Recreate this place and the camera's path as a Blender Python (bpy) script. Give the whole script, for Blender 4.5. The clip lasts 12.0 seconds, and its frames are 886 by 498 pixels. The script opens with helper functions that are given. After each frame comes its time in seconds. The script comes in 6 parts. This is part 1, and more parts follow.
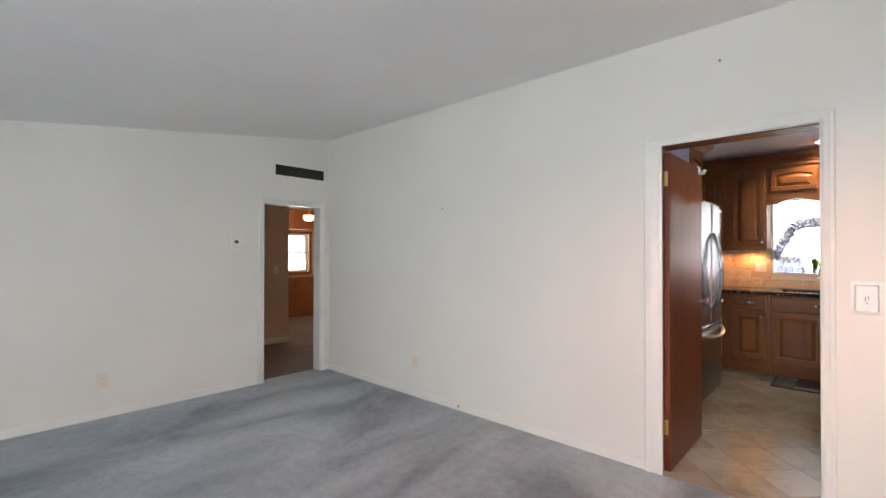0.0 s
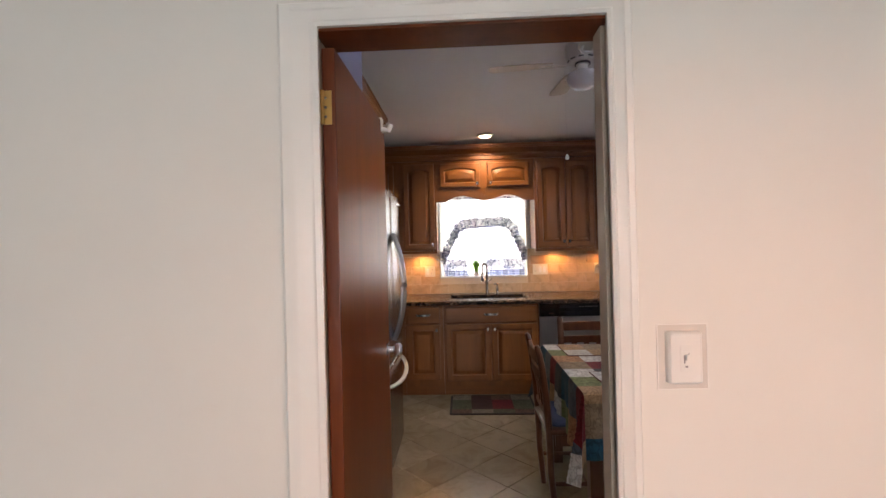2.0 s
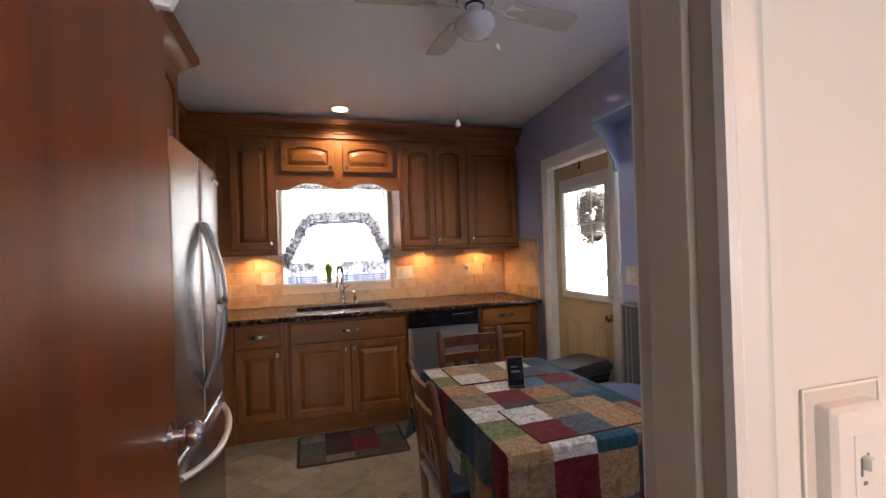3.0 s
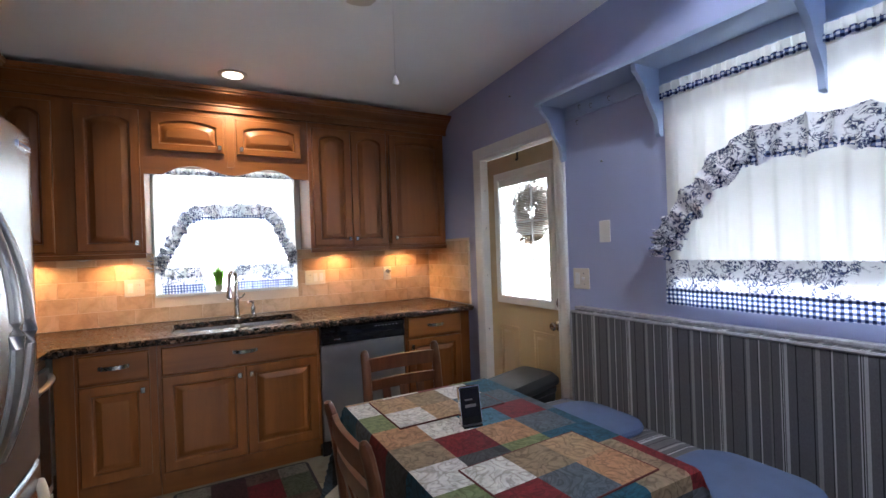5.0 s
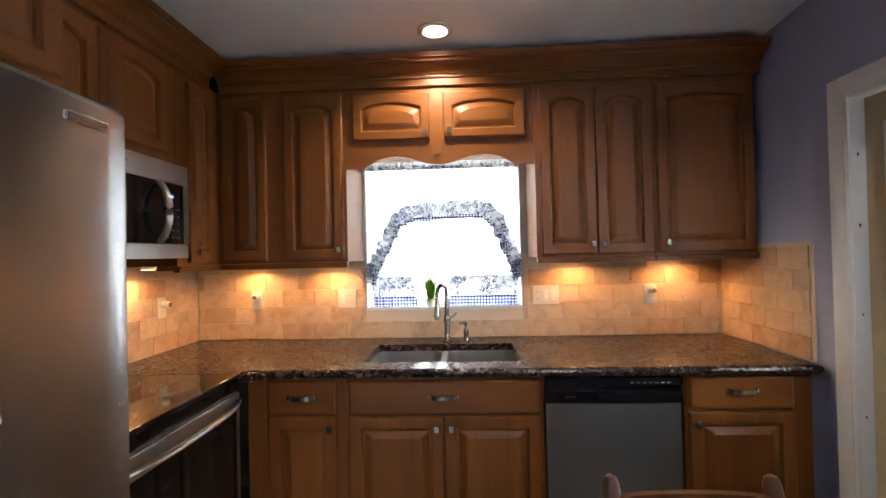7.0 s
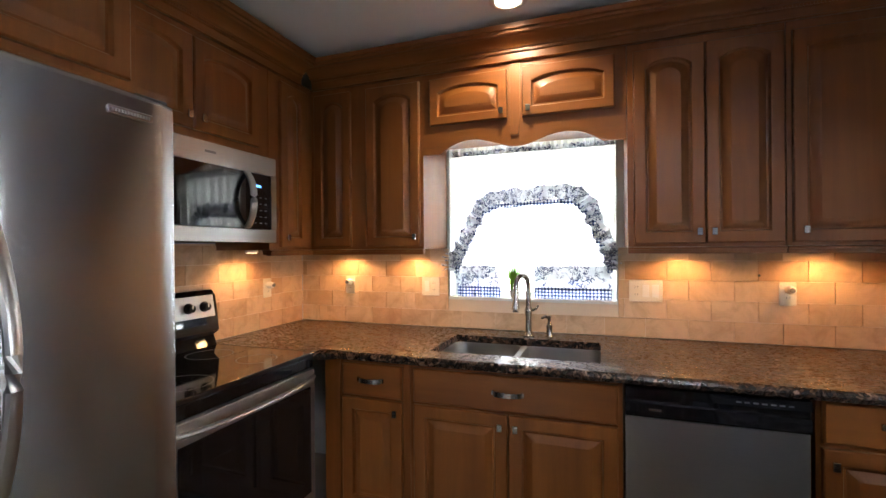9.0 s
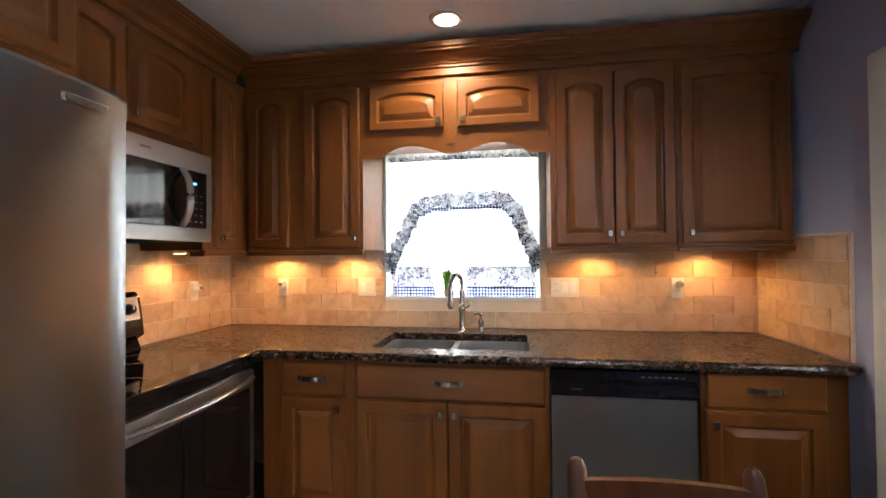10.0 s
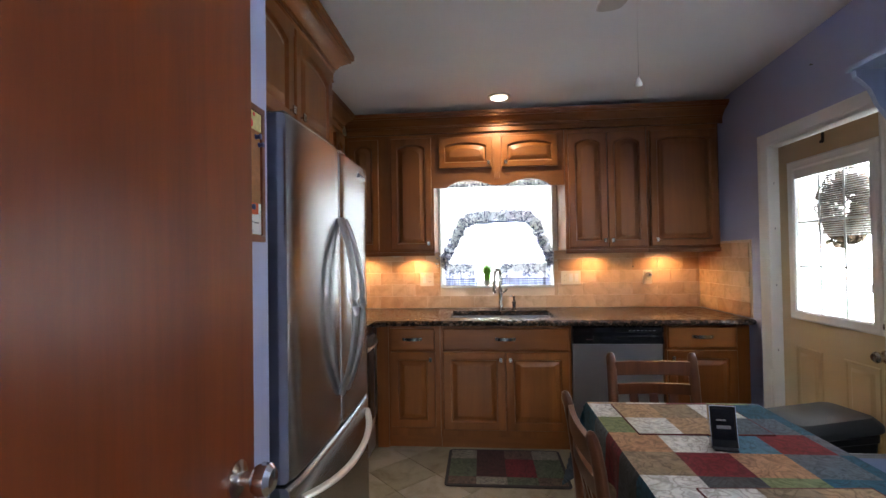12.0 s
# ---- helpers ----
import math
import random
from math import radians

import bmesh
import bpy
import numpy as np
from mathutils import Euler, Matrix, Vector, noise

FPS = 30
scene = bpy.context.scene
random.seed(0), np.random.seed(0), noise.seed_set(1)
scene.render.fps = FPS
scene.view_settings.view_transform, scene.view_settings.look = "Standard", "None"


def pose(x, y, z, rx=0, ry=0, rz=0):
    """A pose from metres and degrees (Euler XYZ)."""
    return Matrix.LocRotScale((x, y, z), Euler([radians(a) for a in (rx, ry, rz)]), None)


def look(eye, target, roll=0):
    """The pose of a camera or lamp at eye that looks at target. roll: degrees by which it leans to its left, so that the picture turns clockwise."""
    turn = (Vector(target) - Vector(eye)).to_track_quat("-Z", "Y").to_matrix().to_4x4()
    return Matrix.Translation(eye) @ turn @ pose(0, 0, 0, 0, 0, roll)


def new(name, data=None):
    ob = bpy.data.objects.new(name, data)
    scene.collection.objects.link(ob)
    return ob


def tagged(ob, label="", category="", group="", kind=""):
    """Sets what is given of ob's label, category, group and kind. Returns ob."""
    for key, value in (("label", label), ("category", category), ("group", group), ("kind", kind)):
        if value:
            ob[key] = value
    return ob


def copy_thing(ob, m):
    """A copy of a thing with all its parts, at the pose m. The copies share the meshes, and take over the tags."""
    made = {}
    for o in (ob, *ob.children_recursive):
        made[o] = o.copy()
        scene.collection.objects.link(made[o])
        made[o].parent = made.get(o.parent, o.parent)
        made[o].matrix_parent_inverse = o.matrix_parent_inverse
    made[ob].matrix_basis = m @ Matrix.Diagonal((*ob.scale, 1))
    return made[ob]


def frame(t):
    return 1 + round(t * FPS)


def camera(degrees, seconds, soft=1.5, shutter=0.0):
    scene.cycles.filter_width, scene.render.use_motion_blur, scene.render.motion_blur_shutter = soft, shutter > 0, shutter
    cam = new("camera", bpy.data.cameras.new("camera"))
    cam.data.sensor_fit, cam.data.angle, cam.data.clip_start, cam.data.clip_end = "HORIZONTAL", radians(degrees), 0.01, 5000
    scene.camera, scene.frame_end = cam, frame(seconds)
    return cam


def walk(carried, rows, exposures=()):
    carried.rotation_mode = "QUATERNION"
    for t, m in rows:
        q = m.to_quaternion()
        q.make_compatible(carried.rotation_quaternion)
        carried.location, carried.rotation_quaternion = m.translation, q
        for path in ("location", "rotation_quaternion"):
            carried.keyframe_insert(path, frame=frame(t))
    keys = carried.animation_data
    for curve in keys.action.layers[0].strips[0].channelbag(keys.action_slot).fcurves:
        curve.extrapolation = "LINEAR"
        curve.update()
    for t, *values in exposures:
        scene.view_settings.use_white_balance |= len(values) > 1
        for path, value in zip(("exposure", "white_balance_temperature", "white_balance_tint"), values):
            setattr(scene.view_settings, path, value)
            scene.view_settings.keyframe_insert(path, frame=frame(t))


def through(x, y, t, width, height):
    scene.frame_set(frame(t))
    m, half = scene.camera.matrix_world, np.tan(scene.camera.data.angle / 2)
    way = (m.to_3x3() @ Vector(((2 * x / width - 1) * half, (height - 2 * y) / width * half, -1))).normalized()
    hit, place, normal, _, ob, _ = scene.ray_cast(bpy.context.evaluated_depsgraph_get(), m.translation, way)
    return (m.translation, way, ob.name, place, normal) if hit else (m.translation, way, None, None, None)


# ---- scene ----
cam = camera(89.5, 12.0)
PATH = [
    (0, (0.258, 1.186, 1.33), (-1.102, 2.653, 1.347), 0.1),
    (0.5, (0.103, 1.506, 1.35), (-1.021, 3.161, 1.36), -0.1),
    (1, (-0.034, 1.914, 1.356), (-0.827, 3.75, 1.367), -0.3),
    (1.5, (-0.156, 2.415, 1.386), (-0.604, 4.365, 1.392), -0.8),
    (2, (-0.246, 2.931, 1.397), (-0.335, 4.929, 1.403), -1.4),
    (2.5, (-0.282, 3.382, 1.384), (0.022, 5.359, 1.385), -1.5),
    (3, (-0.278, 3.709, 1.367), (0.3, 5.624, 1.37), -1.9),
    (3.5, (-0.268, 3.907, 1.361), (0.503, 5.752, 1.360), -2.1),
    (3.7, (-0.27, 3.955, 1.352), (0.579, 5.766, 1.352), -2.0),
    (5.3, (-0.162, 4.337, 1.362), (0.791, 6.095, 1.362), -2.0),
    (5.5, (-0.115, 4.447, 1.383), (0.771, 6.24, 1.383), -2.0),
    (6, (-0.017, 4.711, 1.395), (0.596, 6.615, 1.399), -1.7),
    (6.5, (0.029, 4.977, 1.423), (0.319, 6.956, 1.431), -1.6),
    (7, (0.120, 5.161, 1.423), (0.020, 7.158, 1.447), -1.3),
    (7.5, (0.237, 5.283, 1.407), (-0.222, 7.229, 1.439), -1.0),
    (9.5, (0.392, 5.322, 1.387), (-0.285, 7.204, 1.381), -0.5),
    (10, (0.319, 5.178, 1.356), (-0.004, 7.151, 1.387), -0.5),
    (10.5, (0.157, 4.919, 1.374), (0.195, 6.918, 1.401), -0.9),
    (11.2, (-0.085, 4.553, 1.342), (0.084, 6.545, 1.377), -1.0),
    (11.5, (-0.136, 4.374, 1.342), (0.009, 6.369, 1.377), -1.1),
    (12, (-0.156, 4.062, 1.359), (-0.322, 6.054, 1.392), -0.9),
]
walk(cam, [(t, look(eye, target, roll)) for t, eye, target, roll in PATH], exposures=[(0, 0.45, 6500, 13), (1.0, 0.34, 6850, 15), (2.0, 0.20, 7050, 17), (2.5, 0.28, 7300, 19), (3.0, 0.32, 6900, 17), (3.5, 0.48, 6000, 12), (5.5, 0.48, 5950, 10), (6.0, 0.50, 6000, 9), (6.5, 0.44, 6150, 10), (7.0, 0.46, 6250, 10), (7.5, 0.36, 6350, 10), (9.5, 0.35, 6350, 10), (10.0, 0.43, 6350, 10), (10.5, 0.44, 6250, 10), (11.2, 0.40, 6200, 9), (12, 0.40, 6150, 9)])

# ---- world and lights ----
world = bpy.data.worlds.new("world")
scene.world = world
world.use_nodes = True
sky = world.node_tree.nodes.new("ShaderNodeTexSky")
sky.sky_type, sky.sun_disc = "NISHITA", False
sky.sun_elevation, sky.sun_rotation = radians(40), radians(150)
world.node_tree.links.new(sky.outputs[0], world.node_tree.nodes["Background"].inputs[0])
world.node_tree.nodes["Background"].inputs[1].default_value = 0.1


def lamp(name, kind, m, watts, color, size=0.1, size_y=None, spot=120, blend=0.6):
    data = bpy.data.lights.new(name, kind)
    data.energy, data.color = watts, color
    if kind == "AREA":
        data.shape, data.size, data.size_y = "RECTANGLE", size, size_y or size
    else:
        data.shadow_soft_size = size
    if kind == "SPOT":
        data.spot_size, data.spot_blend = radians(spot), blend
    ob = new(name, data)
    ob.matrix_world = m
    return ob


DAY = (0.93, 0.96, 1.0)
WARM = (1.0, 0.50, 0.17)
sun = lamp("sun", "SUN", look((0, 0, 20), (6, 14, 0)), 1.0, (1, 0.95, 0.88))
sun.data.angle = radians(10)
# daylight standing in the window openings
lamp("window_light_kitchen", "AREA", look((-0.02, 8.16, 1.53), (-0.02, 5.0, 2.3)), 84, (0.93, 0.97, 1.0), 0.95, 0.88)
lamp("window_light_bench", "AREA", look((1.86, 4.95, 1.55), (0, 4.95, 2.2)), 24, DAY, 1.0, 0.95)
lamp("window_light_door", "AREA", look((2.0, 6.60, 1.42), (0, 6.60, 1.9)), 32, DAY, 1.1, 1.4)
lamp("window_light_south", "AREA", look((0.2, -1.48, 1.25), (-0.9, 4, 1.1)), 78, (0.88, 0.95, 1.0), 2.6, 1.4)
lamp("window_light_hall_room", "AREA", look((-8.45, 5.86, 1.33), (-5, 4.6, 1.2)), 12, DAY, 0.68, 0.78)
lamp("can_light_lamp", "SPOT", look((-0.002, 7.301, 2.478), (-0.002, 7.50, 0)), 42, (1.0, 0.82, 0.56), 0.06, spot=138, blend=0.5)
lamp("can_light_lamp", "SPOT", look((1.09, 4.42, 2.655), (1.09, 4.5, 0)), 64, (0.97, 0.98, 1.0), 0.05, spot=154, blend=0.15)
UNDER = [(-1.17, 7.79), (-0.70, 7.79), (0.76, 7.79), (1.33, 7.79), (-1.45, 7.30)]
for ux, uy in UNDER:
    lamp("under_cabinet_lamp", "SPOT", look((ux, uy, 1.362), (ux, uy, 0)), 5.4, WARM, 0.03, spot=165, blend=0.5)
for lx, ly in ((0.25, 2.40), (0.60, 2.62), (0.52, 2.27)):
    lamp("chandelier_lamp", "POINT", pose(lx, ly, 2.0), 23.0, (1.0, 0.48, 0.29), 0.03)
lamp("hall_lamp", "POINT", pose(-7.0, 5.45, 1.86), 26, (1.0, 0.6, 0.3), 0.06)

# ---- materials ----
def base(name, rough=0.5, metal=0.0, spec=0.5):
    m = bpy.data.materials.new(name)
    m.use_nodes = True
    b = m.node_tree.nodes["Principled BSDF"]
    b.inputs["Roughness"].default_value, b.inputs["Metallic"].default_value = rough, metal
    b.inputs["Specular IOR Level"].default_value = spec
    return m, m.node_tree, b


def node(nt, kind, **sets):
    n = nt.nodes.new(kind)
    for key, value in sets.items():
        n.inputs[key.replace("_", " ")].default_value = value
    return n


def coords(nt, scale=(1, 1, 1), turn=0.0):
    tc = nt.nodes.new("ShaderNodeTexCoord")
    mp = nt.nodes.new("ShaderNodeMapping")
    mp.inputs["Scale"].default_value = scale
    mp.inputs["Rotation"].default_value = (0, 0, turn)
    nt.links.new(tc.outputs["Object"], mp.inputs[0])
    return mp.outputs[0]


def ramp(nt, src, stops, constant=False):
    r = nt.nodes.new("ShaderNodeValToRGB")
    if constant:
        r.color_ramp.interpolation = "CONSTANT"
    els = r.color_ramp.elements
    while len(els) < len(stops):
        els.new(0.5)
    for e, (p, c) in zip(els, stops):
        e.position, e.color = p, (*c, 1)
    nt.links.new(src, r.inputs[0])
    return r.outputs[0]


def mix(nt, fac, a, b, mode="MIX"):
    n = nt.nodes.new("ShaderNodeMix")
    n.data_type, n.blend_type = "RGBA", mode
    for sock, v in ((n.inputs[0], fac), (n.inputs[6], a), (n.inputs[7], b)):
        if isinstance(v, (int, float)):
            sock.default_value = v
        elif isinstance(v, tuple):
            sock.default_value = (*v, 1)
        else:
            nt.links.new(v, sock)
    return n.outputs[2]


def math_node(nt, op, a, b=0.0):
    n = nt.nodes.new("ShaderNodeMath")
    n.operation = op
    for sock, v in zip(n.inputs, (a, b)):
        if isinstance(v, (int, float)):
            sock.default_value = v
        else:
            nt.links.new(v, sock)
    return n.outputs[0]


def bump(nt, b, src, strength, dist):
    n = node(nt, "ShaderNodeBump", Strength=strength, Distance=dist)
    nt.links.new(src, n.inputs["Height"])
    nt.links.new(n.outputs[0], b.inputs["Normal"])


def noise_tex(nt, vec, scale, detail=4.0, rough=0.6, distort=0.0):
    n = node(nt, "ShaderNodeTexNoise", Scale=scale, Detail=detail, Roughness=rough, Distortion=distort)
    nt.links.new(vec, n.inputs["Vector"])
    return n.outputs[0]


def plain(name, color, rough=0.5, metal=0.0, vary=0.08, scale=3.0, fine=160.0, relief=0.12, depth=0.002, spec=0.5):
    """A painted or moulded surface: broad unevenness, fine grain."""
    m, nt, b = base(name, rough, metal, spec)
    v = coords(nt)
    big = noise_tex(nt, v, scale, 5)
    dark = tuple(c * (1 - vary) for c in color)
    light = tuple(min(1, c * (1 + vary)) for c in color)
    nt.links.new(ramp(nt, big, [(0.3, dark), (0.7, light)]), b.inputs["Base Color"])
    small = noise_tex(nt, v, fine, 3)
    if relief:
        bump(nt, b, small, relief, depth)
    r = math_node(nt, "MULTIPLY_ADD", big, 0.14)
    r.node.inputs[2].default_value = rough - 0.07
    nt.links.new(r, b.inputs["Roughness"])
    return m


def wood(name, dark, light, along, rough=0.35, size=1.0, coat=0.0, pores=0.25):
    """Varnished wood; along: the axis the grain follows."""
    m, nt, b = base(name, rough, 0.0, 0.38)
    stretch = [14.0 * size] * 3
    stretch["xyz".index(along)] = 0.9 * size
    v = coords(nt, tuple(stretch))
    tc = nt.nodes.new("ShaderNodeObjectInfo")
    off = nt.nodes.new("ShaderNodeVectorMath")
    off.operation = "ADD"
    nt.links.new(v, off.inputs[0])
    sc = math_node(nt, "MULTIPLY", tc.outputs["Random"], 37.0)
    nt.links.new(sc, off.inputs[1])
    v = off.outputs[0]
    grain = noise_tex(nt, v, 1.1, 6, 0.62, 0.6)
    fine = noise_tex(nt, v, 7.0, 3, 0.6)
    mid = tuple((a + c) / 2 for a, c in zip(dark, light))
    c1 = ramp(nt, grain, [(0.28, dark), (0.5, mid), (0.72, light)])
    c2 = ramp(nt, fine, [(0.35, (0.55, 0.5, 0.45)), (0.6, (1, 1, 1))])
    c3 = mix(nt, pores, c1, mix(nt, 1.0, c1, c2, "MULTIPLY"))
    blotch = noise_tex(nt, coords(nt), 2.2, 3)
    c4 = mix(nt, 1.0, c3, ramp(nt, blotch, [(0.3, (0.82, 0.80, 0.78)), (0.7, (1, 1, 1))]), "MULTIPLY")
    nt.links.new(c4, b.inputs["Base Color"])
    bump(nt, b, fine, 0.06, 0.001)
    b.inputs["Coat Weight"].default_value, b.inputs["Coat Roughness"].default_value = coat, 0.18
    return m


def brushed(name, color, rough, along="z", fine=260.0, groove=0.05, streak=0.0):
    """Brushed metal; streak: how far the brushing draws reflections out upright."""
    m, nt, b = base(name, rough, 1.0)
    if streak:
        b.inputs["Anisotropic"].default_value, b.inputs["Anisotropic Rotation"].default_value = streak, 0.25
        tan = nt.nodes.new("ShaderNodeTangent")
        tan.direction_type, tan.axis = "RADIAL", "Z"
        nt.links.new(tan.outputs[0], b.inputs["Tangent"])
    stretch = [fine] * 3
    stretch["xyz".index(along)] = 2.0
    g = noise_tex(nt, coords(nt, tuple(stretch)), 1.0, 4, 0.7)
    d, l = tuple(c * 0.92 for c in color), color
    nt.links.new(ramp(nt, g, [(0.3, d), (0.7, l)]), b.inputs["Base Color"])
    smear = noise_tex(nt, coords(nt), 3.0, 4)
    r = math_node(nt, "MULTIPLY_ADD", smear, 0.05)
    r.node.inputs[2].default_value = rough - 0.025
    nt.links.new(r, b.inputs["Roughness"])
    if groove:
        bump(nt, b, g, groove, 0.0006)
    return m


def piece_stone(name, tones, rough, mottle=9.0):
    """Stone tile whose tone differs from piece to piece, with clouding and pits."""
    m, nt, b = base(name, rough)
    info = nt.nodes.new("ShaderNodeObjectInfo")
    tone = ramp(nt, info.outputs["Random"], [(i / (len(tones) - 1), c) for i, c in enumerate(tones)])
    v = coords(nt)
    off = nt.nodes.new("ShaderNodeVectorMath")
    off.operation = "ADD"
    nt.links.new(v, off.inputs[0])
    nt.links.new(math_node(nt, "MULTIPLY", info.outputs["Random"], 53.0), off.inputs[1])
    cloud = noise_tex(nt, off.outputs[0], mottle, 6, 0.65, 0.8)
    c = mix(nt, 1.0, tone, ramp(nt, cloud, [(0.3, (0.72, 0.68, 0.62)), (0.55, (1, 1, 1)), (0.8, (1.0, 0.97, 0.92))]), "MULTIPLY")
    nt.links.new(c, b.inputs["Base Color"])
    bump(nt, b, noise_tex(nt, off.outputs[0], 70, 4), 0.12, 0.002)
    return m


def granite(name):
    m, nt, b = base(name, 0.2, 0.0, 0.32)
    v = coords(nt)
    vor = node(nt, "ShaderNodeTexVoronoi", Scale=60.0, Randomness=1.0)
    nt.links.new(v, vor.inputs["Vector"])
    flecks = ramp(nt, vor.outputs["Color"], [(0.25, (0.006, 0.005, 0.005)), (0.5, (0.040, 0.023, 0.016)), (0.7, (0.11, 0.06, 0.036)), (0.92, (0.26, 0.17, 0.12))])
    n2 = noise_tex(nt, v, 26, 5, 0.7, 2.2)
    c = mix(nt, ramp(nt, n2, [(0.43, (0, 0, 0)), (0.53, (1, 1, 1))]), (0.010, 0.008, 0.008), flecks)
    nt.links.new(c, b.inputs["Base Color"])
    rr = math_node(nt, "MULTIPLY_ADD", n2, 0.5)
    rr.node.inputs[2].default_value = 0.02
    nt.links.new(rr, b.inputs["Roughness"])
    return m


def printed(name, rough=0.85, swirl=0.62, scale=9.5):
    """Fabric printed in the inks of its mesh, with a scroll pattern over them."""
    m, nt, b = base(name, rough, 0.0, 0.2)
    v = coords(nt)
    ink = nt.nodes.new("ShaderNodeVertexColor")
    ink.layer_name = "ink"
    col = ink.outputs["Color"]
    sw = noise_tex(nt, v, scale, 1.5, 0.45, 3.4)
    line = ramp(nt, sw, [(0.40, (1, 1, 1)), (0.46, (0.42, 0.39, 0.35)), (0.49, (0.42, 0.39, 0.35)), (0.53, (1, 1, 1)), (0.60, (1, 1, 1)), (0.64, (0.62, 0.60, 0.56)), (0.70, (1, 1, 1))])
    c = mix(nt, swirl, col, mix(nt, 1.0, col, line, "MULTIPLY"))
    wash = noise_tex(nt, v, 38, 4, 0.6)
    c = mix(nt, 1.0, c, ramp(nt, wash, [(0.3, (0.72, 0.72, 0.72)), (0.65, (1.08, 1.08, 1.08))]), "MULTIPLY")
    nt.links.new(c, b.inputs["Base Color"])
    bump(nt, b, noise_tex(nt, v, 420, 2), 0.2, 0.001)
    b.inputs["Sheen Weight"].default_value = 0.03
    return m


def stripes(name, axis, width):
    m, nt, b = base(name, 0.9, 0.0, 0.2)
    sep = nt.nodes.new("ShaderNodeSeparateXYZ")
    nt.links.new(coords(nt), sep.inputs[0])
    u = math_node(nt, "FRACT", math_node(nt, "DIVIDE", sep.outputs["XYZ".index(axis.upper())], width))
    g, l, d = (0.14, 0.14, 0.15), (0.50, 0.50, 0.51), (0.035, 0.035, 0.04)
    s = [(0, g), (0.17, d), (0.185, g), (0.30, l), (0.345, g), (0.36, l), (0.375, d), (0.39, l), (0.41, g), (0.52, d), (0.535, (0.2, 0.2, 0.2)), (0.57, g), (0.70, l), (0.725, d), (0.74, g), (0.86, (0.3, 0.3, 0.3)), (0.92, g), (0.95, d), (0.965, g)]
    c = ramp(nt, u, s, True)
    fz = noise_tex(nt, coords(nt), 300, 2)
    c = mix(nt, 1.0, c, ramp(nt, fz, [(0.3, (0.75, 0.75, 0.75)), (0.7, (1, 1, 1))]), "MULTIPLY")
    nt.links.new(c, b.inputs["Base Color"])
    bump(nt, b, fz, 0.3, 0.001)
    return m


def cloth_light(name, color, through=0.5, pattern="", cell=0.012, alpha=1.0):
    """Thin curtain cloth that lets light through."""
    m, nt, b = base(name, 0.9, 0.0, 0.1)
    v = coords(nt)
    col = None
    if pattern == "gingham":
        sep = nt.nodes.new("ShaderNodeSeparateXYZ")
        nt.links.new(v, sep.inputs[0])
        bands = []
        for k in (0, 2):
            f = math_node(nt, "FRACT", math_node(nt, "DIVIDE", sep.outputs[k], cell * 2))
            bands.append(math_node(nt, "GREATER_THAN", f, 0.5))
        s = math_node(nt, "MULTIPLY", math_node(nt, "ADD", bands[0], bands[1]), 0.5)
        col = ramp(nt, s, [(0, (0.8, 0.8, 0.82)), (0.3, (0.14, 0.18, 0.34)), (0.8, (0.012, 0.018, 0.06))], True)
    elif pattern == "print":
        n1 = noise_tex(nt, v, 24, 3, 0.55, 2.6)
        n2 = noise_tex(nt, v, 15, 2, 0.5, 1.2)
        ink = ramp(nt, n1, [(0.40, color), (0.45, (0.015, 0.022, 0.075)), (0.50, (0.05, 0.07, 0.18)), (0.56, color)])
        col = mix(nt, ramp(nt, n2, [(0.42, (0, 0, 0)), (0.5, (1, 1, 1))]), color, ink)
    t = nt.nodes.new("ShaderNodeBsdfTranslucent")
    mx = nt.nodes.new("ShaderNodeMixShader")
    mx.inputs[0].default_value = through
    out = nt.nodes["Material Output"]
    for sock in (b.inputs["Base Color"], t.inputs["Color"]):
        if col is not None:
            nt.links.new(col, sock)
        else:
            sock.default_value = (*color, 1)
    nt.links.new(b.outputs[0], mx.inputs[1])
    nt.links.new(t.outputs[0], mx.inputs[2])
    last = mx.outputs[0]
    if alpha < 1:
        tr = nt.nodes.new("ShaderNodeBsdfTransparent")
        m2 = nt.nodes.new("ShaderNodeMixShader")
        m2.inputs[0].default_value = alpha
        nt.links.new(tr.outputs[0], m2.inputs[1])
        nt.links.new(last, m2.inputs[2])
        last = m2.outputs[0]
    nt.links.new(last, out.inputs[0])
    bump(nt, b, noise_tex(nt, v, 500, 2), 0.15, 0.001)
    return m


def glow(name, color, strength):
    m, nt, b = base(name, 0.5)
    b.inputs["Emission Color"].default_value = (*color, 1)
    b.inputs["Emission Strength"].default_value = strength
    b.inputs["Base Color"].default_value = (*color, 1)
    return m


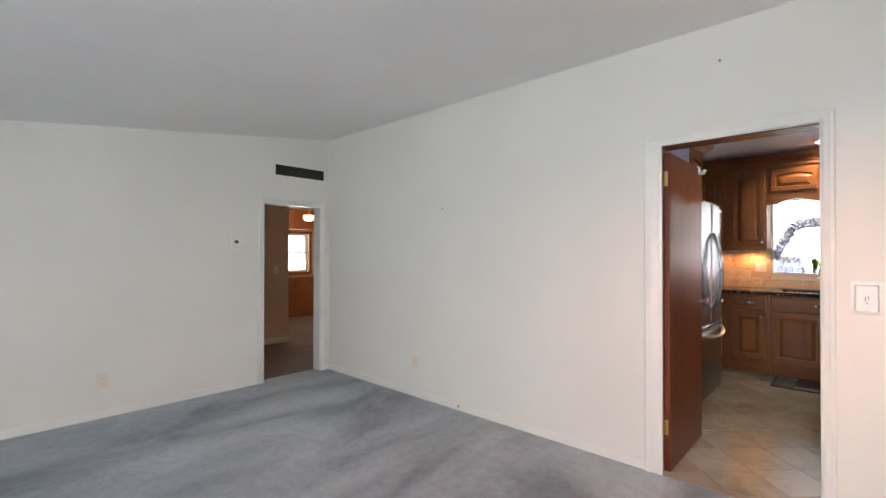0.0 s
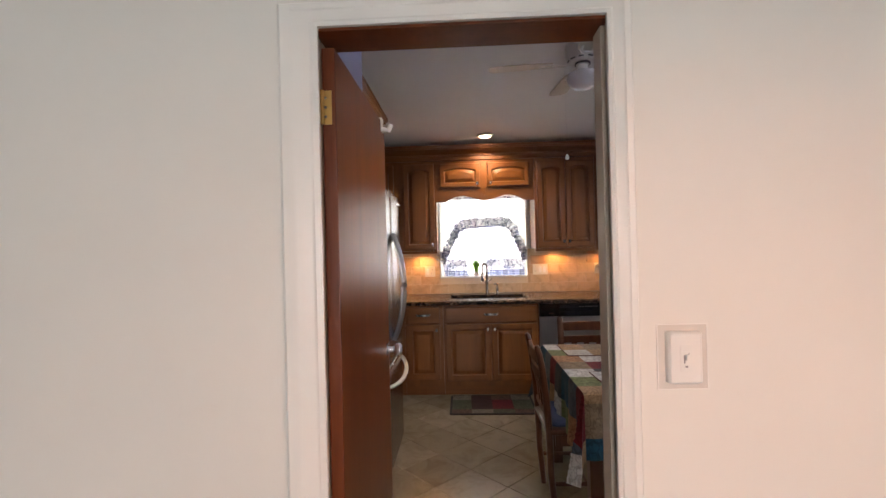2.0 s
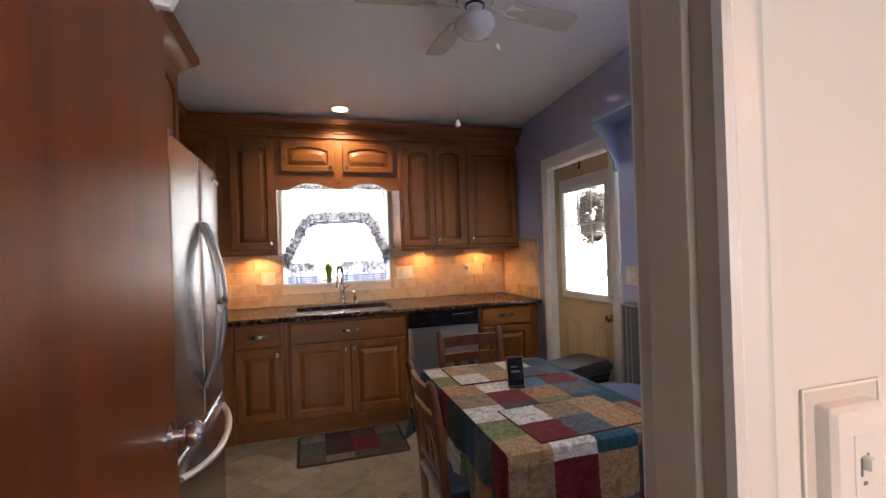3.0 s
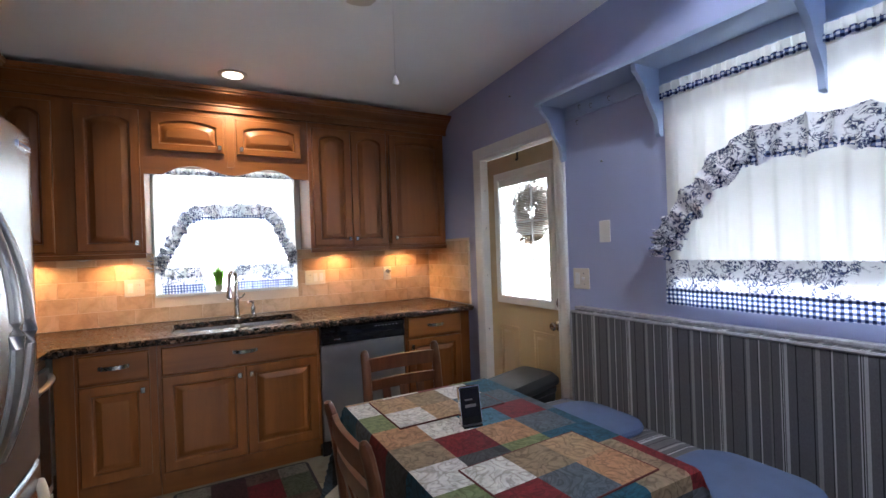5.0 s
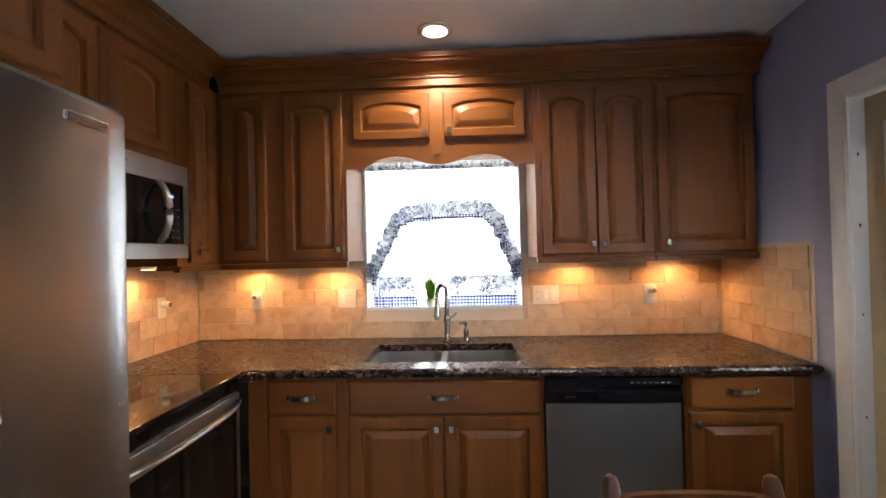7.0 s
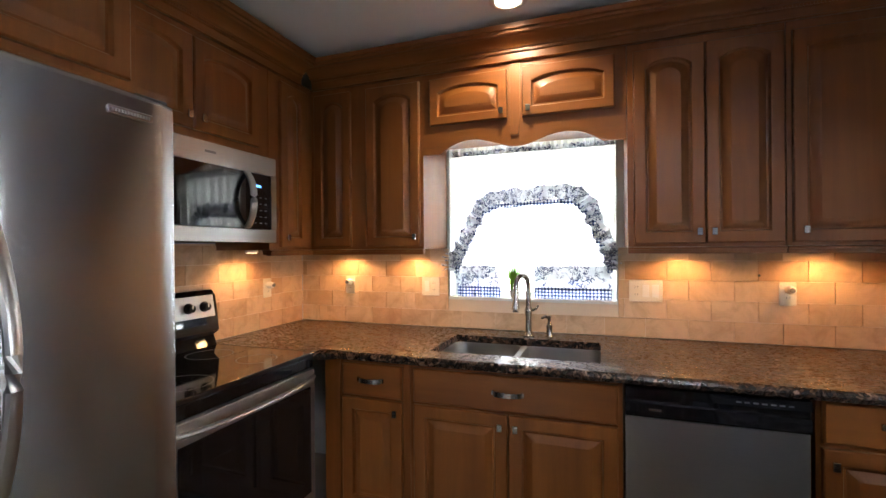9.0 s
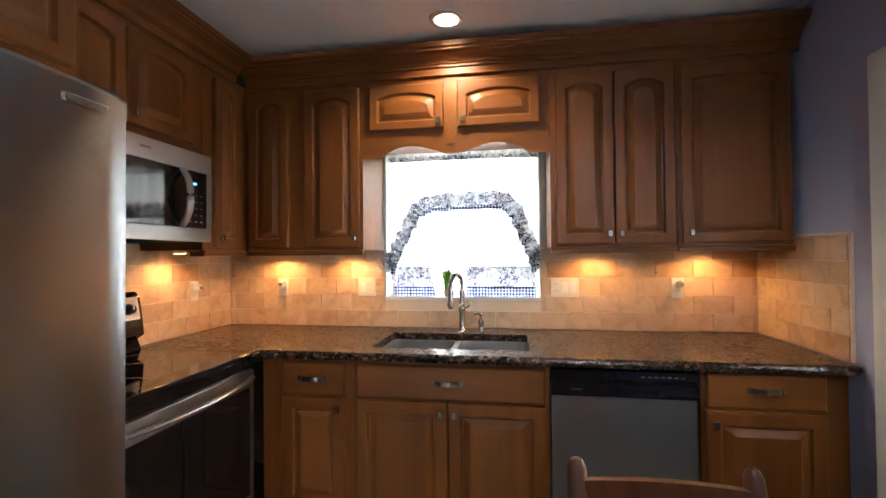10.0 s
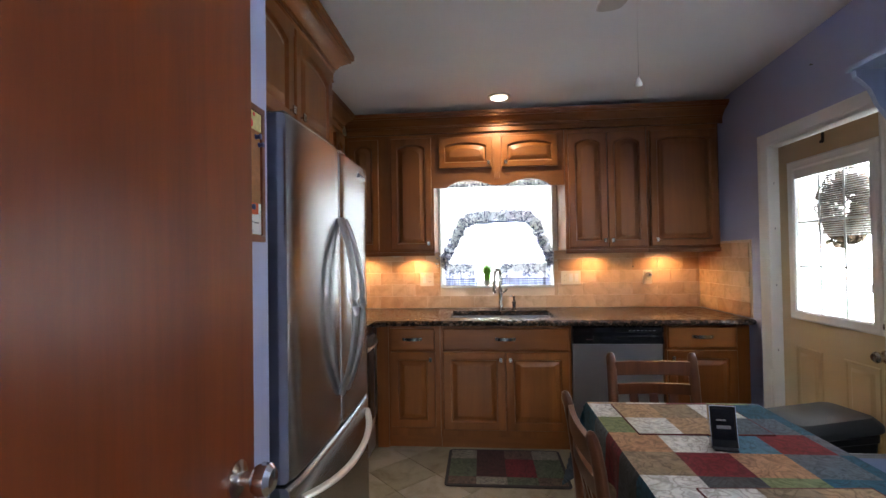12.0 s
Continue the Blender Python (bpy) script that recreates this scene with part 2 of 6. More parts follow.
def carpet(name, dark, light):
    m, nt, b = base(name, 0.95, 0.0, 0.1)
    v = coords(nt)
    tracks = noise_tex(nt, coords(nt, (1.0, 0.45, 1), 0.6), 1.6, 4, 0.55, 0.5)
    tuft = noise_tex(nt, v, 220, 3, 0.7)
    mott = noise_tex(nt, v, 16, 4, 0.65)
    c = ramp(nt, tracks, [(0.36, dark), (0.46, tuple((a + d) / 2 for a, d in zip(dark, light))), (0.62, light)])
    c = mix(nt, 0.7, c, mix(nt, 1.0, c, ramp(nt, mott, [(0.32, (0.72, 0.72, 0.72)), (0.6, (1, 1, 1))]), "MULTIPLY"))
    c = mix(nt, 0.6, c, mix(nt, 1.0, c, ramp(nt, tuft, [(0.3, (0.5, 0.5, 0.5)), (0.65, (1, 1, 1))]), "MULTIPLY"))
    nt.links.new(c, b.inputs["Base Color"])
    h = math_node(nt, "ADD", tuft, math_node(nt, "MULTIPLY", mott, 1.5))
    bump(nt, b, h, 0.7, 0.008)
    b.inputs["Sheen Weight"].default_value = 0.25
    return m


def clear(name, tint=(1, 1, 1), rough=0.0):
    m, nt, b = base(name, rough)
    b.inputs["Transmission Weight"].default_value = 1.0
    b.inputs["Base Color"].default_value = (*tint, 1)
    b.inputs["IOR"].default_value = 1.45
    return m


M_WALL = plain("cream_wall_paint", (0.74, 0.73, 0.68), 0.6, vary=0.03, scale=1.2, fine=90, relief=0.10)
M_BLUE = plain("blue_wall_paint", (0.40, 0.44, 0.64), 0.6, vary=0.04, scale=1.5, fine=90, relief=0.12)
M_CEIL = plain("white_ceiling_paint", (0.87, 0.87, 0.86), 0.75, vary=0.03, scale=1.0, fine=120, relief=0.2)
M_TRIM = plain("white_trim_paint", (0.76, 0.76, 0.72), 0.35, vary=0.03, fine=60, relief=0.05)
# trim paint darkened and warmed to put the jamb's shade into its colour
M_JAMB = plain("jamb_shade_paint", (0.54, 0.47, 0.38), 0.38, vary=0.05, fine=60, relief=0.05)
M_BEIGE = plain("beige_hall_paint", (0.55, 0.43, 0.33), 0.6, vary=0.04, scale=1.2)
M_OUT = plain("outer_wall_paint", (0.6, 0.6, 0.58), 0.8, vary=0.05)
M_CARPET = carpet("blue_grey_carpet", (0.23, 0.285, 0.335), (0.50, 0.585, 0.65))
M_HALLCARPET = carpet("brown_hall_carpet", (0.10, 0.068, 0.05), (0.18, 0.125, 0.095))
M_DOORWOOD = wood("varnished_door_wood", (0.088, 0.018, 0.0042), (0.17, 0.042, 0.010), "z", 0.34, 0.6, 0.0, 0.3)
M_DOORWOOD.node_tree.nodes["Principled BSDF"].inputs["Specular IOR Level"].default_value = 0.4
M_CAB = wood("stained_cabinet_wood", (0.146, 0.0445, 0.0080), (0.258, 0.090, 0.0170), "z", 0.40, 0.5, 0.03, 0.16)
M_CABX = wood("stained_cabinet_wood_across", (0.146, 0.0445, 0.0080), (0.258, 0.090, 0.0170), "x", 0.40, 0.5, 0.03, 0.16)
M_CHAIR = wood("brown_chair_wood", (0.075, 0.026, 0.012), (0.165, 0.062, 0.028), "z", 0.3, 1.2, 0.35)
M_CORK = plain("cork_board", (0.32, 0.15, 0.06), 0.9, vary=0.15, scale=60, fine=300, relief=0.4)
M_PANEL = wood("dark_wall_panelling", (0.16, 0.06, 0.022), (0.32, 0.14, 0.06), "z", 0.4, 0.7)
M_GRANITE = granite("brown_granite")
M_STEEL = brushed("brushed_steel_upright", (0.37, 0.375, 0.39), 0.26, "x", 400.0, 0.0, 0.85)
M_STEELH = brushed("brushed_steel_across", (0.44, 0.435, 0.43), 0.32, "x")
M_SINK = brushed("sink_steel", (0.36, 0.36, 0.36), 0.34, "x")
M_STEELD = brushed("dishwasher_steel", (0.42, 0.415, 0.42), 0.30, "x", 400.0, 0.0, 0.5)
M_NICKEL = brushed("satin_nickel", (0.46, 0.44, 0.41), 0.24, "z")
M_CHROME = plain("bright_metal", (0.75, 0.75, 0.76), 0.16, 1.0, vary=0.04, relief=0)
M_BRASS = plain("dull_brass", (0.55, 0.36, 0.13), 0.35, 1.0, vary=0.15, relief=0.1)
M_BLACKG = plain("black_glass", (0.006, 0.006, 0.007), 0.05, vary=0.05, relief=0)
M_BLACK = plain("black_plastic", (0.008, 0.008, 0.009), 0.35, vary=0.1, relief=0.05, spec=0.3)
M_GREYSIDE = plain("grey_fridge_side", (0.05, 0.05, 0.055), 0.45, vary=0.06, relief=0.15)
M_TRASH = plain("dark_grey_bin_plastic", (0.020, 0.022, 0.024), 0.5, vary=0.1, relief=0.2)
M_WHITEP = plain("white_plastic", (0.78, 0.77, 0.73), 0.35, vary=0.03, relief=0)
M_ALMOND = plain("almond_plastic", (0.72, 0.66, 0.55), 0.4, vary=0.04, relief=0)
M_DARKGAP = plain("dark_gap", (0.008, 0.008, 0.008), 0.7, vary=0.1, relief=0)
M_EXTDOOR = plain("tan_door_paint", (0.50, 0.385, 0.225), 0.42, vary=0.05, scale=2, relief=0.06)
M_SHELFBLUE = plain("light_blue_shelf_paint", (0.36, 0.45, 0.62), 0.5, vary=0.04, relief=0.08)
M_GROUT = plain("pale_grout", (0.76, 0.62, 0.47), 0.9, vary=0.06, relief=0.3)
M_FGROUT = plain("floor_grout", (0.29, 0.24, 0.18), 0.9, vary=0.1, relief=0.3)
M_TILE = piece_stone("travertine_tile", [(0.54, 0.355, 0.21), (0.64, 0.455, 0.295), (0.66, 0.48, 0.32), (0.63, 0.43, 0.265), (0.52, 0.305, 0.17)], 0.66)
M_FTILE = piece_stone("beige_floor_tile", [(0.22, 0.175, 0.115), (0.29, 0.24, 0.17), (0.25, 0.205, 0.14), (0.32, 0.27, 0.20), (0.235, 0.19, 0.125)], 0.25, 5.0)
M_CLOTH = printed("patchwork_cloth")
M_RUG = printed("patchwork_rug", 0.95, 1.0, 16.0)
M_MATEDGE = plain("dark_red_binding", (0.10, 0.02, 0.018), 0.9, vary=0.2, relief=0.3)
M_RUGEDGE = plain("rug_binding", (0.018, 0.012, 0.012), 0.95, vary=0.2, relief=0.4)
M_STRIPEV = stripes("striped_upholstery", "y", 0.215)
M_STRIPES = stripes("striped_seat_upholstery", "y", 0.20)
M_PIPING = plain("grey_piping", (0.36, 0.36, 0.38), 0.9, vary=0.25, scale=50, relief=0.3)
M_PAD = plain("blue_chair_pad", (0.085, 0.12, 0.215), 0.95, vary=0.1, scale=10, fine=300, relief=0.4)
M_SHEER = cloth_light("white_sheer_cloth", (0.80, 0.80, 0.76), 0.36)
M_LINED = cloth_light("lined_white_cloth", (0.78, 0.78, 0.75), 0.07)
M_PVC = cloth_light("white_pvc", (0.82, 0.82, 0.80), 0.12)
M_PRINT = cloth_light("blue_print_ruffle", (0.78, 0.79, 0.83), 0.30, "print")
M_GING = cloth_light("blue_gingham", (0.8, 0.8, 0.8), 0.34, "gingham", 0.0095)
M_GLASS = clear("window_glass")
M_SHADE = glow("frosted_lamp_glass", (1.0, 0.80, 0.60), 2.5)
M_GLOBE = plain("white_glass_globe", (0.80, 0.80, 0.80), 0.12, vary=0.02, relief=0)
M_CAN = glow("can_light_lens", (1.0, 0.88, 0.74), 7.0)
M_PUCK = glow("puck_light_lens", (1.0, 0.72, 0.42), 8.0)
M_BLUELED = glow("blue_display", (0.1, 0.35, 1.0), 3.0)
M_FAN = plain("cream_fan_blade", (0.60, 0.55, 0.48), 0.45, vary=0.03, relief=0)
M_LEAF = cloth_light("green_leaf", (0.26, 0.50, 0.07), 0.6)
M_POT = plain("clay_pot", (0.45, 0.38, 0.30), 0.7, vary=0.1)
M_WREATH = plain("dried_wreath_twigs", (0.12, 0.095, 0.06), 0.9, vary=0.5, scale=40, relief=0.4)
M_PAPER = plain("white_paper", (0.8, 0.8, 0.78), 0.8, vary=0.03, relief=0.1)
M_RED = plain("orange_red_print", (0.65, 0.12, 0.04), 0.7, vary=0.05, relief=0)
M_YELLOW = plain("yellow_green_card", (0.50, 0.48, 0.20), 0.7, vary=0.3, scale=30, relief=0)
M_BLUEPIN = plain("dark_blue_plastic", (0.03, 0.04, 0.14), 0.4, vary=0.05, relief=0)
M_REDPIN = plain("red_plastic", (0.5, 0.03, 0.02), 0.4, vary=0.05, relief=0)
M_VENT = plain("dark_vent_metal", (0.06, 0.065, 0.05), 0.5, 0.3, vary=0.1, relief=0)
M_OUTSIDE = glow("backdrop_glow", (0.93, 0.97, 1.0), 3.2)
M_YARD = glow("pale_backdrop_glow", (0.75, 0.80, 0.72), 0.6)
M_PRINTBAR = plain("grey_print", (0.16, 0.16, 0.17), 0.6, vary=0.05, relief=0)

# ---- building blocks ----
def box(bm, x0, x1, y0, y1, z0, z1, bevel=0.0, seg=2):
    vs = bmesh.ops.create_cube(bm, size=1)["verts"]
    for v in vs:
        v.co = Vector(((x0 + x1) / 2 + v.co.x * (x1 - x0), (y0 + y1) / 2 + v.co.y * (y1 - y0), (z0 + z1) / 2 + v.co.z * (z1 - z0)))
    if bevel:
        bmesh.ops.bevel(bm, geom=list({e for v in vs for e in v.link_edges}), offset=bevel, segments=seg, affect="EDGES", profile=0.5)
    return bm


def boxes(*rows, bevel=0.0):
    bm = bmesh.new()
    for r in rows:
        box(bm, *r, bevel=bevel)
    return bm


def loft(bm, loops, cap_start=True, cap_end=True, closed=True):
    rings = [[bm.verts.new(p) for p in loop] for loop in loops]
    for a, b in zip(rings, rings[1:]):
        n = len(a)
        for i in range(n if closed else n - 1):
            j = (i + 1) % n
            bm.faces.new((a[i], a[j], b[j], b[i]))
    if cap_start:
        bm.faces.new(list(reversed(rings[0])))
    if cap_end:
        bm.faces.new(rings[-1])
    return bm


def lathe(bm, profile, at=(0, 0, 0), n=20, axis="z"):
    """profile: (radius, height) from bottom to top."""
    loops = []
    for r, h in profile:
        loop = []
        for i in range(n):
            a = 2 * math.pi * i / n
            c, s = r * math.cos(a), r * math.sin(a)
            p = {"z": (c, s, h), "y": (c, h, -s), "x": (h, c, s)}[axis]
            loop.append(Vector(p) + Vector(at))
        loops.append(loop)
    return loft(bm, loops)


def tube(bm, pts, r, n=8, flat=1.0, up=(0, 0, 1)):
    """A round bar through pts; flat squeezes it across the second direction."""
    pts = [Vector(p) for p in pts]
    rad = r if isinstance(r, (list, tuple)) else [r] * len(pts)
    loops, ref = [], Vector(up)
    for i, p in enumerate(pts):
        d = (pts[min(i + 1, len(pts) - 1)] - pts[max(i - 1, 0)]).normalized()
        a = d.cross(ref)
        if a.length < 1e-3:
            a = d.cross(Vector((1, 0, 0)))
        a.normalize()
        b = d.cross(a)
        loops.append([p + rad[i] * (math.cos(2 * math.pi * k / n) * a + flat * math.sin(2 * math.pi * k / n) * b) for k in range(n)])
    return loft(bm, loops)


def drop_inner(bm):
    """Merges touching blocks and takes away the faces between them."""
    bmesh.ops.remove_doubles(bm, verts=bm.verts[:], dist=1e-5)
    bm.verts.index_update()
    seen = {}
    for f in bm.faces:
        seen.setdefault(frozenset(v.index for v in f.verts), []).append(f)
    bmesh.ops.delete(bm, geom=[f for fs in seen.values() if len(fs) > 1 for f in fs], context="FACES_ONLY")


def cells(bm, xs, ys, filled, z0, z1):
    """A slab over the filled cells of a grid, with no faces inside it."""
    def v(i, j, z):
        key = (i, j, z)
        if key not in made:
            made[key] = bm.verts.new((xs[i], ys[j], z))
        return made[key]
    made = {}
    for i, j in filled:
        bm.faces.new((v(i, j, z1), v(i + 1, j, z1), v(i + 1, j + 1, z1), v(i, j + 1, z1)))
        bm.faces.new((v(i, j, z0), v(i, j + 1, z0), v(i + 1, j + 1, z0), v(i + 1, j, z0)))
        for (a, b), (di, dj) in ((((i, j), (i + 1, j)), (0, -1)), (((i + 1, j), (i + 1, j + 1)), (1, 0)), (((i + 1, j + 1), (i, j + 1)), (0, 1)), (((i, j + 1), (i, j)), (-1, 0))):
            if (i + di, j + dj) not in filled:
                bm.faces.new((v(*a, z0), v(*b, z0), v(*b, z1), v(*a, z1)))
    return bm


def prism(bm, outline, axis, lo, hi):
    """An outline in the two other axes, pushed along axis."""
    def at(u, v, w):
        return {"x": (w, u, v), "y": (u, w, v), "z": (u, v, w)}[axis]
    return loft(bm, [[at(u, v, lo) for u, v in outline], [at(u, v, hi) for u, v in outline]])


def mesh_object(name, bm, material, smooth=True):
    bmesh.ops.recalc_face_normals(bm, faces=bm.faces[:])
    me = bpy.data.meshes.new(name)
    if smooth:
        for f in bm.faces:
            f.smooth = True
        for e in bm.edges:
            if len(e.link_faces) != 2 or e.calc_face_angle(0.0) > 0.6:
                e.smooth = False
    bm.to_mesh(me)
    bm.free()
    me.materials.append(material)
    ob = new(name, me)
    if smooth:
        w = ob.modifiers.new("even_shading", "WEIGHTED_NORMAL")
        w.keep_sharp, w.weight = True, 90
    return ob


def part(name, bm, material, parent, label=""):
    ob = mesh_object(name, bm, material)
    ob.parent = parent
    return tagged(ob, label)


def thing(name, m, label, category, group=""):
    ob = new(name)
    ob.empty_display_size = 0.1
    ob.matrix_basis = m
    return tagged(ob, label, category, group)


def structure(name, bm, material, label=""):
    return tagged(mesh_object(name, bm, material), label, kind="structure")


def rounded(x0, x1, y0, y1, r, n=5):
    pts = []
    for cx, cy, a0 in ((x1 - r, y1 - r, 0), (x0 + r, y1 - r, 90), (x0 + r, y0 + r, 180), (x1 - r, y0 + r, 270)):
        for i in range(n + 1):
            a = radians(a0 + 90 * i / n)
            pts.append((cx + r * math.cos(a), cy + r * math.sin(a)))
    return pts

# ---- structure ----
YL, YK = 4.065, 4.19          # faces of the wall between living room and kitchen
XE, XW, YN = 1.648, -1.577, 7.917  # kitchen walls
XL = -4.2                     # living room west wall


def kz(y):
    return 2.49 + 0.06 * (7.51 - y)


def lz(y):
    return 2.615 - 0.128 * (YL - max(y, 0.6))


def wall_with_holes(name, axis, lo, hi, start, end, top, holes, material, label):
    """A wall across axis from lo to hi; top: height at its start and end; holes: (a0, a1, z0, z1)."""
    cuts = sorted({start, end, *(h[0] for h in holes), *(h[1] for h in holes)})
    bm = bmesh.new()

    def height(a):
        return top[0] + (top[1] - top[0]) * (a - start) / (end - start)

    def slab(a0, a1, z0, z1a, z1b):
        prism(bm, [(a0, z0), (a1, z0), (a1, z1b), (a0, z1a)], axis, lo, hi)
    for a0, a1 in zip(cuts, cuts[1:]):
        hole = next((h for h in holes if h[0] <= a0 + 1e-6 and h[1] >= a1 - 1e-6), None)
        if hole is None:
            slab(a0, a1, 0, height(a0), height(a1))
        else:
            if hole[2] > 0:
                slab(a0, a1, 0, hole[2], hole[2])
            slab(a0, a1, hole[3], height(a0), height(a1))
    bm.verts.index_update()
    drop_inner(bm)
    return structure(name, bm, material, label)


structure("floor_living", boxes((XL - 0.1, 3.1, -1.6, YL + 0.06, -0.1, 0.0)), M_CARPET, "worn blue-grey carpet with traffic marks")
structure("floor_hall", boxes((-8.4, XL - 0.1, 2.4, 7.6, -0.1, -0.002)), M_HALLCARPET, "brown carpet in the hall")
sub = structure("floor_kitchen", boxes((-1.69, XE + 0.1, YL + 0.06, YN + 0.1, -0.1, -0.006)), M_FGROUT, "beige stone tiles laid diagonally with narrow joints")

# the dividing wall is cream on the living room side and blue on the kitchen side
DOOR = (-0.632, 0.150, 0.0, 2.02)
wall_with_holes("wall_divider_living", "y", YL, YL + 0.06, XL - 0.1, 3.0, (2.62, 2.62), [DOOR], M_WALL, "cream painted wall with nail holes and a doorway")
wall_with_holes("wall_divider_kitchen", "y", YL + 0.062, YK, -0.76, XE + 0.1, (2.69, 2.69), [DOOR], M_BLUE, "blue painted wall round the doorway")
HALL = (3.285, 3.960, 0.0, 1.85)
wall_with_holes("wall_west", "x", XL - 0.12, XL, -1.6, YL, (lz(-1.6), lz(YL)), [HALL], M_WALL, "cream painted wall with a doorway to the hall")
wall_with_holes("wall_south", "y", -1.62, -1.5, XL - 0.12, 3.1, (2.25, 2.25), [(-1.2, 1.6, 0.55, 1.95)], M_WALL, "cream painted wall with a wide window")
wall_with_holes("wall_east", "x", 3.0, 3.12, -1.6, YL + 0.1, (2.3, 2.66), [], M_WALL, "cream painted wall")
wall_with_holes("wall_kitchen_east", "x", XE, XE + 0.16, YK - 0.15, YN + 0.12, (2.75, 2.5),
                [(6.205, 7.01, 0.0, 2.02), (4.45, 5.43, 1.10, 2.03)], M_BLUE, "blue painted wall with a back door and a window")
wall_with_holes("wall_kitchen_north", "y", YN, YN + 0.18, XW - 0.12, XE + 0.16, (2.6, 2.6), [(-0.50, 0.462, 1.09, 2.02)], M_WALL, "wall behind the cabinets with a window over the sink")
structure("wall_kitchen_west", boxes((XW - 0.12, XW, 5.29, YN, 0, 2.75)), M_BLUE, "blue painted wall behind the range")
structure("wall_stub", boxes((-1.70, -0.76, YK - 0.12, 5.29, 0, 2.75)), M_BLUE, "blue painted wall beside the refrigerator")

for name, y0, y1, fz, x0, x1, lab in (("ceiling_kitchen", YL + 0.06, YN + 0.15, kz, -1.75, XE + 0.2, "white sloping ceiling of the kitchen"),
                                      ("ceiling_living_slope", 0.6, YL + 0.06, lz, XL - 0.12, 3.12, "white sloping ceiling of the living room"),
                                      ("ceiling_living", -1.62, 0.6, lz, XL - 0.12, 3.12, "white ceiling of the living room")):
    structure(name, prism(bmesh.new(), [(y0, fz(y0)), (y1, fz(y1)), (y1, fz(y1) + 0.1), (y0, fz(y0) + 0.1)], "x", x0, x1), M_CEIL, lab)

# hall and the room beyond it
structure("wall_hall_west", boxes((-6.12, -6.0, 2.3, 4.53, 0, 2.5)), M_BEIGE, "beige painted hall wall with a switch")
structure("wall_hall_south", boxes((-8.4, XL - 0.125, 2.2, 2.3, 0, 2.5)), M_BEIGE, "beige painted wall")
structure("wall_hall_east", boxes((XL - 0.24, XL - 0.124, YL, 7.6, 0, 2.5)), M_BEIGE, "beige painted hall wall")
wall_with_holes("wall_hall_far", "x", -8.4, -8.28, 2.3, 7.6, (2.5, 2.5), [(5.52, 6.20, 0.93, 1.72)], M_BEIGE, "beige wall with a window and panelling")
structure("wall_hall_north", boxes((-8.4, XL - 0.124, 7.5, 7.6, 0, 2.5)), M_BEIGE, "beige painted wall")
structure("ceiling_hall", boxes((-8.4, XL - 0.125, 2.2, 7.6, 2.2, 2.3)), M_CEIL, "white hall ceiling")
wains = structure("wainscot_hall_room", boxes((-8.28, -8.262, 2.4, 7.5, 0, 0.78)), M_PANEL, "brown wood panelling below the window")
for i in range(34):
    y0 = 2.41 + i * 0.15
    if y0 < 7.4:
        part("board", boxes((-8.262, -8.250, y0, y0 + 0.142, 0.02, 0.76)), M_PANEL, wains)
structure("trim_wainscot_cap", boxes((-8.28, -8.235, 2.4, 7.5, 0.78, 0.82)), M_PANEL, "brown wood cap rail")
structure("trim_hall_beam", boxes((-8.28, -8.0, 2.4, 7.5, 1.80, 2.2)), M_PANEL, "brown wood cornice box above the window")


# openings: casings and jambs
def casing_leg(bm, x0, x1, z0, z1, face, out):
    """A moulded upright board on a wall face; out: the way it stands off."""
    w = x1 - x0
    prof = [(0, 0), (0, 0.010), (0.12 * w, 0.014), (0.2 * w, 0.012), (0.55 * w, 0.017), (0.62 * w, 0.021), (0.9 * w, 0.022), (w, 0.016), (w, 0)]
    loft(bm, [[(x0 + u, face + out * d, z) for u, d in prof] for z in (z0, z1)])


def casing_y(name, x0, x1, top, face, out, w, material, label):
    """Casing round a doorway in a wall across y, mitred at the corners; w: the widths of its two legs."""
    prof = [(0, 0), (0, 0.012), (0.15, 0.016), (0.25, 0.012), (0.6, 0.018), (0.68, 0.023), (0.92, 0.024), (1.0, 0.018), (1.0, 0)]
    loops = []
    for cx, cz, sx, sz in ((x0, 0.0, -1, 0), (x0, top, -1, 1), (x1, top, 1, 1), (x1, 0.0, 1, 0)):
        loops.append([(cx + sx * u * (w[0] if sx < 0 else w[1]), face + out * d, cz + sz * u * w[1]) for u, d in prof])
    return structure(name, loft(bmesh.new(), loops), material, label)


def casing_x(name, y0, y1, top, face, out, w, material, label, bottom=0.0):
    prof = [(0, 0), (0, 0.012), (0.15, 0.016), (0.25, 0.012), (0.6, 0.018), (0.68, 0.023), (0.92, 0.024), (1.0, 0.018), (1.0, 0)]
    loops = []
    for cy, cz, sy, sz in ((y0, bottom, -1, 0), (y0, top, -1, 1), (y1, top, 1, 1), (y1, bottom, 1, 0)):
        loops.append([(face + out * d, cy + sy * u * w, cz + sz * u * w) for u, d in prof])
    return structure(name, loft(bmesh.new(), loops), material, label)


casing_y("trim_kitchen_doorway", DOOR[0] + 0.028, DOOR[1] - 0.026, DOOR[3] - 0.044, YL, -1, (0.100, 0.058), M_TRIM, "white moulded casing round the kitchen doorway")
casing_y("trim_kitchen_doorway_back", DOOR[0] + 0.012, DOOR[1] - 0.012, DOOR[3] - 0.044, YK, 1, (0.06, 0.06), M_TRIM, "white casing on the kitchen side")
structure("jamb_kitchen_doorway", boxes((DOOR[0], DOOR[0] + 0.016, YL - 0.004, YK + 0.004, 0, 2.02), (DOOR[1] - 0.016, DOOR[1], YL - 0.004, YK + 0.004, 0, 2.02)), M_JAMB, "cream painted door jamb with shade in its colour")
